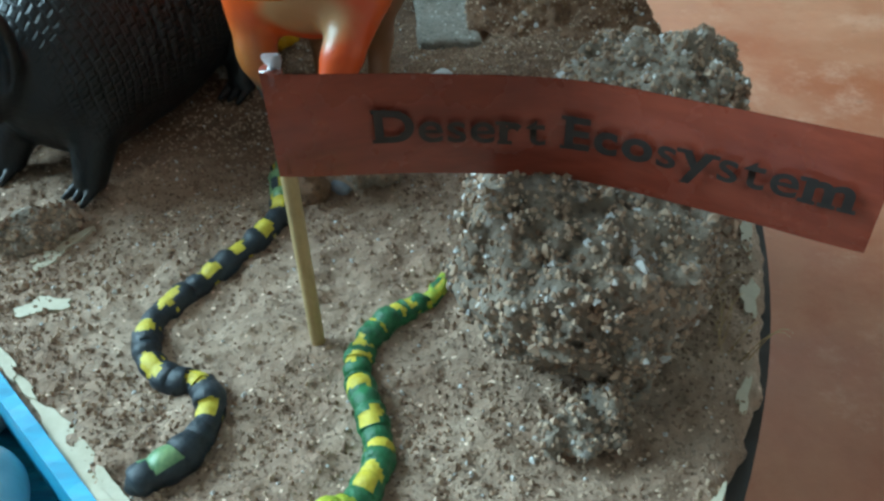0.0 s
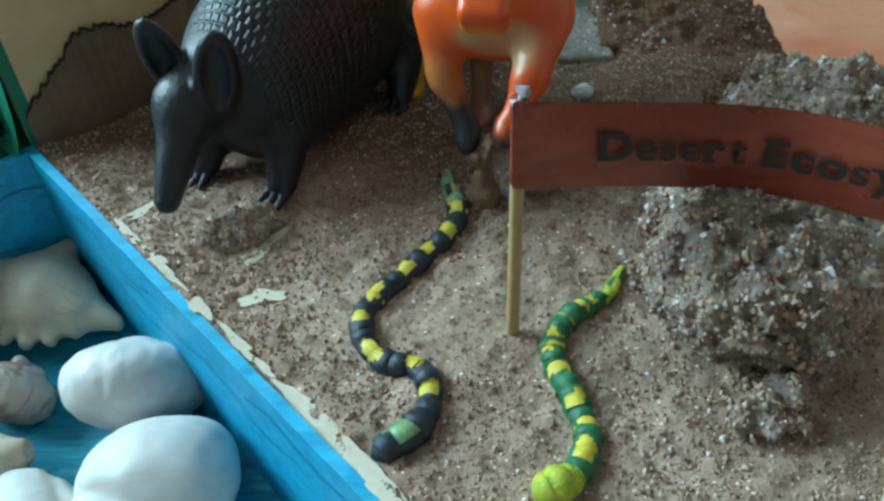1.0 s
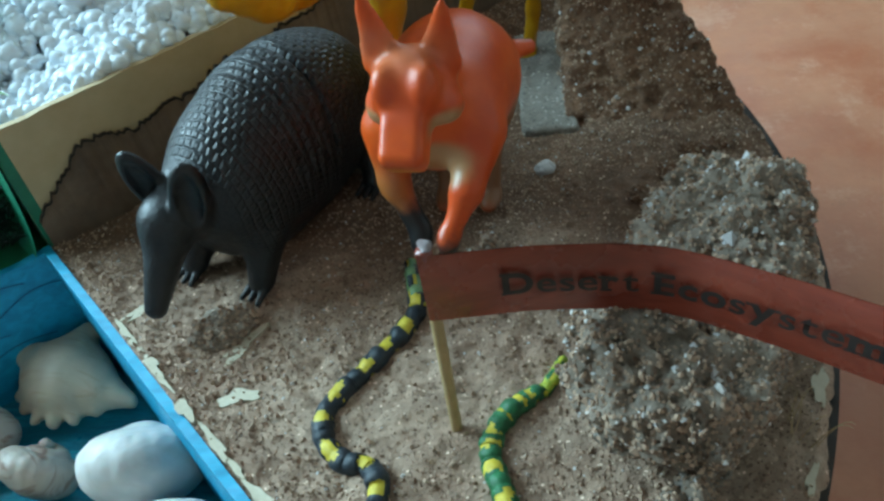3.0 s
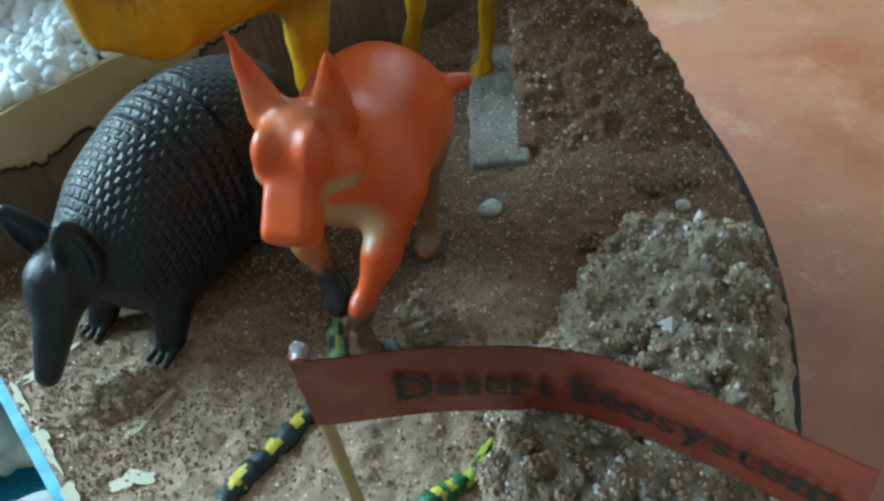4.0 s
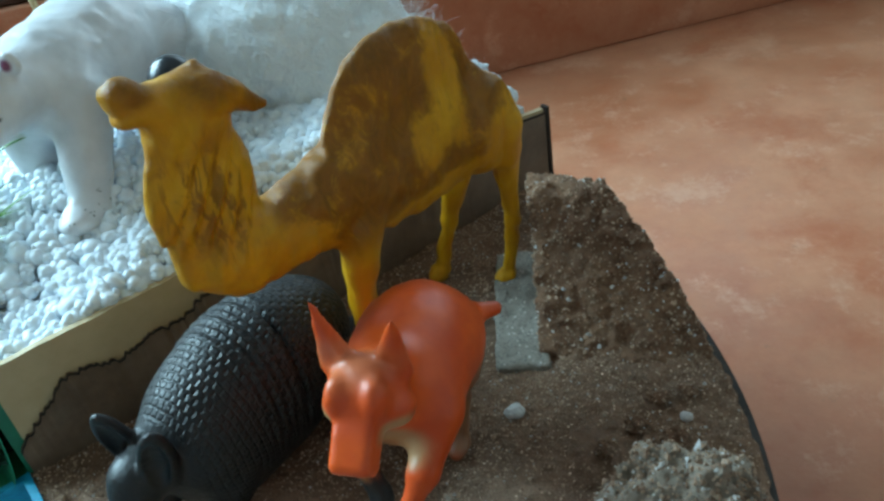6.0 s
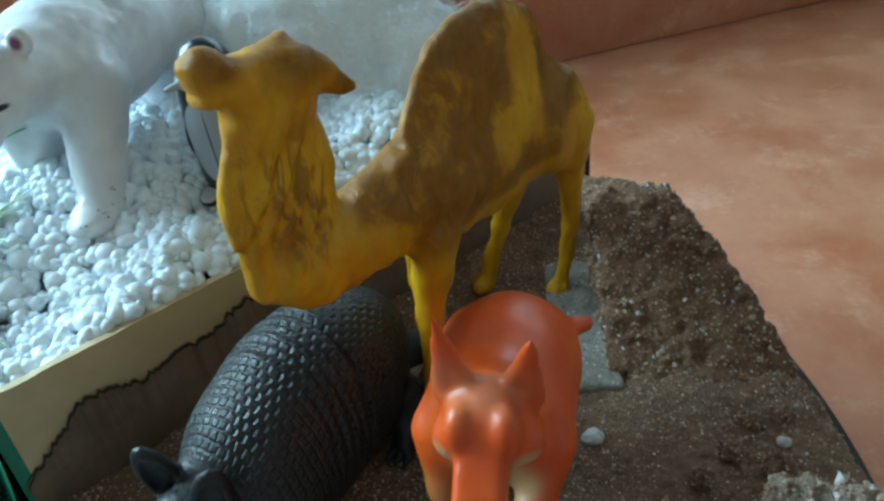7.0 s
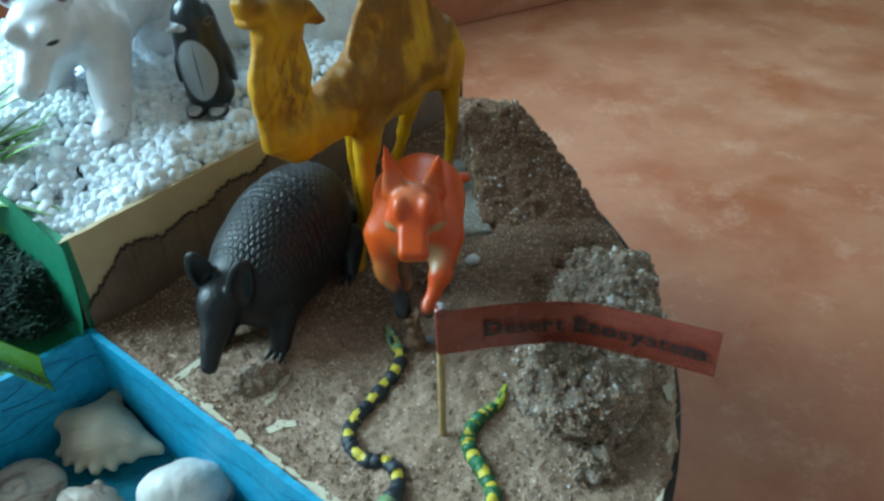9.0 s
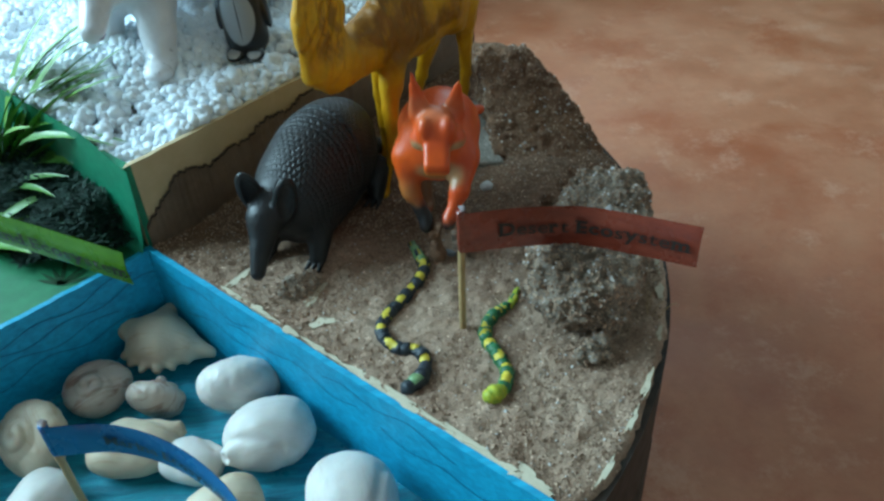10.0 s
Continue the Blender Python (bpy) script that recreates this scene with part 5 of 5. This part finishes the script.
def snail_shell(x, y, size, turn, material, label, seed, tilt=(0, 0), turns=2.4, flat=0.62, smooth=0.07):
    """A coiled shell: whorls that grow along a spiral."""
    k = np.linspace(0, 1, 46)
    ang = 2 * math.pi * turns * (1 - k)
    rad = 0.46 * np.exp(-1.55 * (1 - k) * turns / 2.4)
    tub = 0.60 * rad + 0.04
    C = np.c_[rad * np.cos(ang), rad * np.sin(ang), flat * (0.55 - 0.60 * k)]

    def f(P):
        q = P / size
        d = np.full(len(q), 9.0)
        for c, t in zip(C, tub):
            d = np.minimum(d, np.linalg.norm((q - c) * (1, 1, 1.1), axis=1) - t)
        d = blend(d, egg(q, (0.06, 0.0, -0.06), (0.60, 0.56, 0.34) if smooth < 0.1 else (0.64, 0.58, 0.46)), smooth)
        return (d + 0.010 * fbm(q, 7, 3, seed)) * size
    lo, hi = [-0.80 * size] * 3, [0.85 * size] * 3
    me = skin("shell", f, lo, hi, size / 38)
    z = -0.0380 - min(v.co.z for v in me.vertices) - 0.0004
    return thing("snail_shell", me, material, label, "shell", "", "shells on the blue floor", pose(x, y, z, tilt[0], tilt[1], turn))


def whelk_shell(x, y, size, turn, material, label):
    """A knobbed shell with a row of blunt spines."""
    def f(P):
        q = P / size
        d = egg(q, (0, 0, 0), (0.33, 0.27, 0.22))
        d = blend(d, cone(q, (0.05, 0, 0.02), (0.52, -0.10, -0.06), 0.21, 0.06), 0.12)
        d = blend(d, cone(q, (-0.1, 0.05, 0.05), (-0.42, 0.16, 0.03), 0.17, 0.10), 0.10)
        d = blend(d, cone(q, (-0.05, 0.1, 0.08), (0.02, 0.36, 0.10), 0.16, 0.07), 0.10)
        for a in range(6):
            t = radians(205 + 24 * a)
            d = blend(d, cone(q, (0.1 * math.cos(t), 0.1 * math.sin(t), -0.02), (0.36 * math.cos(t), 0.33 * math.sin(t), -0.06), 0.09, 0.045), 0.07)
        return (d + 0.012 * fbm(q, 8, 3, 4)) * size
    me = skin("shell", f, [-0.62 * size] * 3, [0.66 * size] * 3, size / 40)
    z = -0.0380 - min(v.co.z for v in me.vertices) - 0.0004
    return thing("whelk_shell", me, material, label, "shell", "", "shells on the blue floor", pose(x, y, z, 0, 0, turn))


def moon_shell(x, y, size, turn, material, label, seed, squash=(0.5, 0.42, 0.36), tilt=(0, 0)):
    """A smooth swollen shell with a blunt beak and a hole."""
    def f(P):
        q = P / size
        d = egg(q, (0, 0, 0), squash)
        d = blend(d, egg(q, (0.20, 0.16, 0.02), (0.26, 0.20, 0.22)), 0.10)
        d = blend(d, cone(q, (-0.2, -0.1, 0), (-0.46, -0.24, 0.05), 0.17, 0.08), 0.14)
        d = np.maximum(d, -egg(q, (-0.53, -0.27, 0.07), (0.09, 0.07, 0.06)))
        fold = np.exp(-((q[:, 1] + 0.30 + 0.4 * q[:, 0]) / 0.05) ** 2) * (q[:, 0] < 0.15)
        return (d + 0.02 * fold + 0.012 * fbm(q, 4, 3, seed)) * size
    me = skin("shell", f, [-0.66 * size] * 3, [0.60 * size] * 3, size / 40)
    z = -0.0380 - min(v.co.z for v in me.vertices) - 0.0004
    return thing("moon_shell", me, material, label, "shell", "", "shells on the blue floor", pose(x, y, z, tilt[0], tilt[1], turn))


whelk_shell(-0.131, 0.125, 0.0385, -8, SH_CREAM, "knobbed cream sea shell with blunt spines")
snail_shell(-0.152, 0.1045, 0.0180, 30, SH_BROWN, "coiled top shell banded brown and cream", 3, (14, -4))
snail_shell(-0.1275, 0.0980, 0.0165, 150, SH_BROWN, "small coiled shell with purplish brown bands", 5, (62, 18), 2.2, 0.7)
snail_shell(-0.0970, 0.0975, 0.0205, 200, SH_WHITE, "white coiled moon snail shell", 7, (58, -28), 2.2, 0.55, 0.30)
moon_shell(-0.0860, 0.0730, 0.0305, 8, SH_WHITE, "large smooth white shell with a small hole", 8)
snail_shell(-0.1690, 0.0850, 0.0210, 300, SH_CREAM, "cream coiled snail shell", 9, (32, 20), 2.3, 0.6)
moon_shell(-0.1320, 0.0765, 0.0305, 170, SH_CREAM, "flat oval cream clam shell", 10, (0.5, 0.36, 0.26))
moon_shell(-0.1120, 0.0690, 0.0230, 150, SH_WHITE, "small white oval shell", 11, (0.5, 0.36, 0.28))
moon_shell(-0.0590, 0.0425, 0.0325, 100, SH_WHITE, "smooth white rounded shell", 12, (0.5, 0.44, 0.38))
moon_shell(-0.0995, 0.0470, 0.0270, 20, SH_CREAM, "cream shell with an orange brown tip", 13, (0.5, 0.36, 0.32))
moon_shell(-0.1580, 0.0560, 0.0270, 60, SH_WHITE, "white shell with a pinkish beak", 14, (0.5, 0.36, 0.30))

# ---- the snow ----
cotton_c = np.array((-0.084, 0.292, 0.050))


def cotton_form(P):
    d = egg(P, cotton_c, (0.050, 0.026, 0.043))
    d = blend(d, egg(P, cotton_c + (0.034, 0.000, -0.020), (0.030, 0.022, 0.028)), 0.02)
    d = blend(d, egg(P, cotton_c + (-0.036, 0.002, -0.010), (0.026, 0.022, 0.034)), 0.02)
    return d + 0.0035 * fbm(P, 38, 4, 4, 0.6)


me = skin("cotton", cotton_form, (-0.165, 0.255, 0.000), (0.000, 0.330, 0.110), 0.0014)
cotton = thing("cotton_wool", me, COTTON, "fluffy heap of white cotton wool at the back of the snow", "cotton")


def fibres(me, n, seed):
    rng = np.random.default_rng(seed)
    V, F = [], []
    pick = rng.integers(0, len(me.vertices), n)
    for i in pick:
        p, nn = np.array(me.vertices[i].co), np.array(me.vertices[i].normal)
        d = nn + rng.normal(0, 0.9, 3)
        d /= np.linalg.norm(d)
        side = rng.normal(0, 1, 3)
        side = np.cross(d, side)
        side /= np.linalg.norm(side)
        curl = rng.normal(0, 1, 3)
        L, w, base = rng.uniform(0.003, 0.009), rng.uniform(0.00003, 0.00007), len(V)
        for k in range(5):
            t = k / 4
            c = p + d * L * t + curl * L * 0.35 * t * t - nn * 0.0008
            V += [c - side * w, c + side * w]
            if k:
                F.append((base + 2 * k - 2, base + 2 * k - 1, base + 2 * k + 1, base + 2 * k))
    return mesh_of("fibres", V, F)


fib = part("fibre_fuzz", fibres(me, 16000, 3), COTTON, cotton, "loose cotton fibres")
fib["kind"] = "stuff"


def ball_field():
    """Foam beads heaped over the snow bed."""
    rng = np.random.default_rng(8)
    bm = bmesh.new()
    bmesh.ops.create_icosphere(bm, subdivisions=2, radius=1)
    bv = np.array([v.co[:] for v in bm.verts])
    bf = np.array([[v.index for v in f.verts] for f in bm.faces])
    bm.free()
    n = 11500
    r, a = R * 0.985 * np.sqrt(rng.random(n)), rng.uniform(A_POLAR, A_FOREST, n)
    X = np.stack([CX + r * np.cos(np.radians(a)), CY + r * np.sin(np.radians(a))], -1)
    heap = 0.007 * np.clip(r / 0.03, 0, 1) + 0.010 * np.clip((r - 0.03) / 0.045, 0, 1)
    heap += 0.003 * lattice(np.c_[X, X[:, 0] * 0], 55, 4)
    heap += 0.007 * np.exp(-((X[:, 0] + 0.136) ** 2 + (X[:, 1] - 0.232) ** 2) / 0.026 ** 2)
    heap -= 0.005 * np.exp(-((X[:, 0] + 0.0925) ** 2 + (X[:, 1] - 0.215) ** 2) / 0.013 ** 2)
    heap = np.minimum(heap, 0.0075 + 0.55 * r * np.sin(np.radians(a - A_POLAR)))
    z = 0.028 + np.maximum(heap, 0.001) - 0.0035 * rng.random(n) ** 1.3
    rad = np.clip(rng.normal(0.0018, 0.0006, n), 0.0009, 0.0034)
    keep = (a > A_POLAR + np.degrees((0.0016 + 0.5 * rad) / np.maximum(r, 0.004))) & (a < A_FOREST - np.degrees(rad / np.maximum(r, 0.004)))
    X, z, rad = X[keep], z[keep], rad[keep]
    n = len(X)
    s = rad[:, None, None] * (1 + rng.normal(0, 0.12, (n, 1, 3)))
    V = bv[None] * s * (1 + rng.normal(0, 0.07, (n, len(bv), 1))) + np.c_[X, z][:, None, :]
    F = bf[None] + len(bv) * np.arange(n)[:, None, None]
    return mesh_of("foam_beads", V.reshape(-1, 3), F.reshape(-1, 3))


thing("foam_snow", ball_field(), FOAM, "loose white foam beads heaped as snow", "snow", "stuff")
v, f = tube([(0, 0, -0.01), (-0.006, 0.0, 0.075)], [0.0011, 0.0011], 12)
thing("toothpick", mesh_of("toothpick", v, f), WOOD, "plain toothpick standing in the foam snow", "stick", at=pose(-0.147, 0.262, 0.045, 0, 0, 0))

# ---- the grassland ----
def moss():
    rng = np.random.default_rng(2)
    n = 13000
    s, o = rng.uniform(0.005, 0.130, n), 0.003 + 0.033 * rng.random(n)
    o = np.minimum(o, 0.010 + s * 0.9)
    d = at(1, A_FOREST) - at(0, 0)
    nn = np.array((-d[1], d[0], 0))
    C = np.array(at(0, 0)) + s[:, None] * d + o[:, None] * nn
    heap = 0.021 * np.clip((s - 0.002) / 0.014, 0, 1) * np.clip((0.038 - o) / 0.030, 0.05, 1) ** 0.8
    C[:, 2] = heap * (1 - 0.35 * rng.random(n)) + 0.003 * lattice(np.c_[C[:, :2], 0 * s], 160, 5)
    V, F = [], []
    for c in C:
        a, L, b = rng.uniform(0, 6.28), rng.uniform(0.002, 0.0055), len(V)
        e = np.array((math.cos(a), math.sin(a), rng.uniform(0.1, 0.9)))
        sd = np.array((-math.sin(a), math.cos(a), 0)) * rng.uniform(0.0003, 0.0007)
        V += [c - sd, c + sd, c + e * L * 0.6 + sd * 0.8, c + e * L * 0.6 - sd * 0.8, c + e * L - np.array((0, 0, 0.0006))]
        F += [(b, b + 1, b + 2, b + 3), (b + 3, b + 2, b + 4)]
    return mesh_of("moss", V, F)


thing("moss_strip", moss(), MOSS, "dark green moss along the foot of the green wall", "moss", "stuff")


def blade(length, width, rise, bend):
    """A plastic blade of grass, folded along its middle."""
    V, F, n = [], [], 9
    for k in range(n + 1):
        t = k / n
        ang = radians(rise) - radians(bend) * t
        x = length * (t * math.cos(radians(rise) - radians(bend) * t / 2))
        z = length * t * math.sin(radians(rise) - radians(bend) * t / 2)
        w = width * (0.35 + 1.3 * t if t < 0.5 else 1.0) * (1 - max(0, (t - 0.45) / 0.56) ** 1.6)
        V += [(x, -w / 2, z + 0.25 * w), (x, 0, z), (x, w / 2, z + 0.25 * w)]
        if k:
            a = 3 * k
            F += [(a - 3, a - 2, a + 1, a), (a - 2, a - 1, a + 2, a + 1)]
    return mesh_of("blade", V, F)


def tuft(x, y, n, seed, reach, fan, rise, label):
    rng = random.Random(seed)
    root = holder("plastic_grass", pose(x, y, -0.001), label, "plant")
    for k in range(n):
        me = blade(rng.uniform(0.7, 1.15) * reach, rng.uniform(0.0046, 0.0068), rng.uniform(*rise), rng.uniform(40, 95))
        part("blade", me, BLADE, root, at=pose(rng.uniform(-0.003, 0.003), rng.uniform(-0.003, 0.003), 0, rng.uniform(-16, 16), 0, rng.uniform(*fan) if rng.random() < 0.8 else rng.uniform(160, 250)))
    return root


tuft(-0.196, 0.184, 20, 3, 0.060, (-40, 15), (30, 62), "tuft of arching green plastic grass blades")
tuft(-0.199, 0.157, 12, 5, 0.040, (-30, 28), (16, 48), "small spray of light green plastic grass blades")
tuft(-0.214, 0.172, 10, 8, 0.042, (-40, 40), (20, 60), "low tuft of green plastic grass blades")
tuft(-0.197, 0.198, 34, 11, 0.082, (-35, 30), (62, 90), "tall tuft of green plastic grass blades")


def pen_grass(x, y, seed):
    """Grass drawn on the floor with a dark pen."""
    rng = random.Random(seed)
    V, F = [], []
    for k in range(7):
        a, L, b = radians(20 + 24 * k + rng.uniform(-8, 8)), rng.uniform(0.010, 0.019), len(V)
        e, sd = Vector((math.cos(a), math.sin(a), 0)), Vector((-math.sin(a), math.cos(a), 0)) * 0.0007
        p = Vector((x, y, -0.0005))
        V += [p - sd, p + sd, p + e * L * 0.6 + sd * 1.2, p + e * L * 0.6 - sd * 1.2, p + e * L]
        F += [(b, b + 1, b + 2, b + 3), (b + 3, b + 2, b + 4)]
    return mesh_of("pen_grass", V, F)


DRAWN = plain("dark_green_pen", (0.006, 0.05, 0.016), (0.010, 0.07, 0.022), 200, 0.5)
thing("drawn_grass", pen_grass(-0.160, 0.130, 4), DRAWN, "grass tuft drawn in dark green on the floor", "drawing", "structure")

# ---- far clutter ----
cloth = holder("printed_cloth", pose(0.44, 0.690, FLOOR, 0, 0, -8), "yellow printed cloth lying in folds on the floor", "cloth")


def cloth_form(P):
    d = egg(P, (0.10, 0.05, 0.012), (0.13, 0.055, 0.040))
    return np.maximum(d + 0.010 * fbm(P, 22, 3, 9), -P[:, 2])


me = skin("cloth", cloth_form, (-0.05, -0.03, -0.004), (0.26, 0.13, 0.075), 0.004)
part("cloth_body", me, YELLOWCLOTH, cloth)
rng = random.Random(4)
front = [v for v in me.vertices if v.normal.y < -0.2 and v.co.z > 0.004]
for k in range(22):
    v = rng.choice(front)
    bm = bmesh.new()
    bmesh.ops.create_cone(bm, cap_ends=True, segments=14, radius1=0.007 if k % 3 else 0.010, radius2=0.006, depth=0.002)
    part("printed_dot", bm, (WHITEPRINT, REDPRINT, GREENPRINT)[k % 3], cloth, at=Matrix.Translation(v.co) @ v.normal.to_track_quat("Z", "Y").to_matrix().to_4x4())
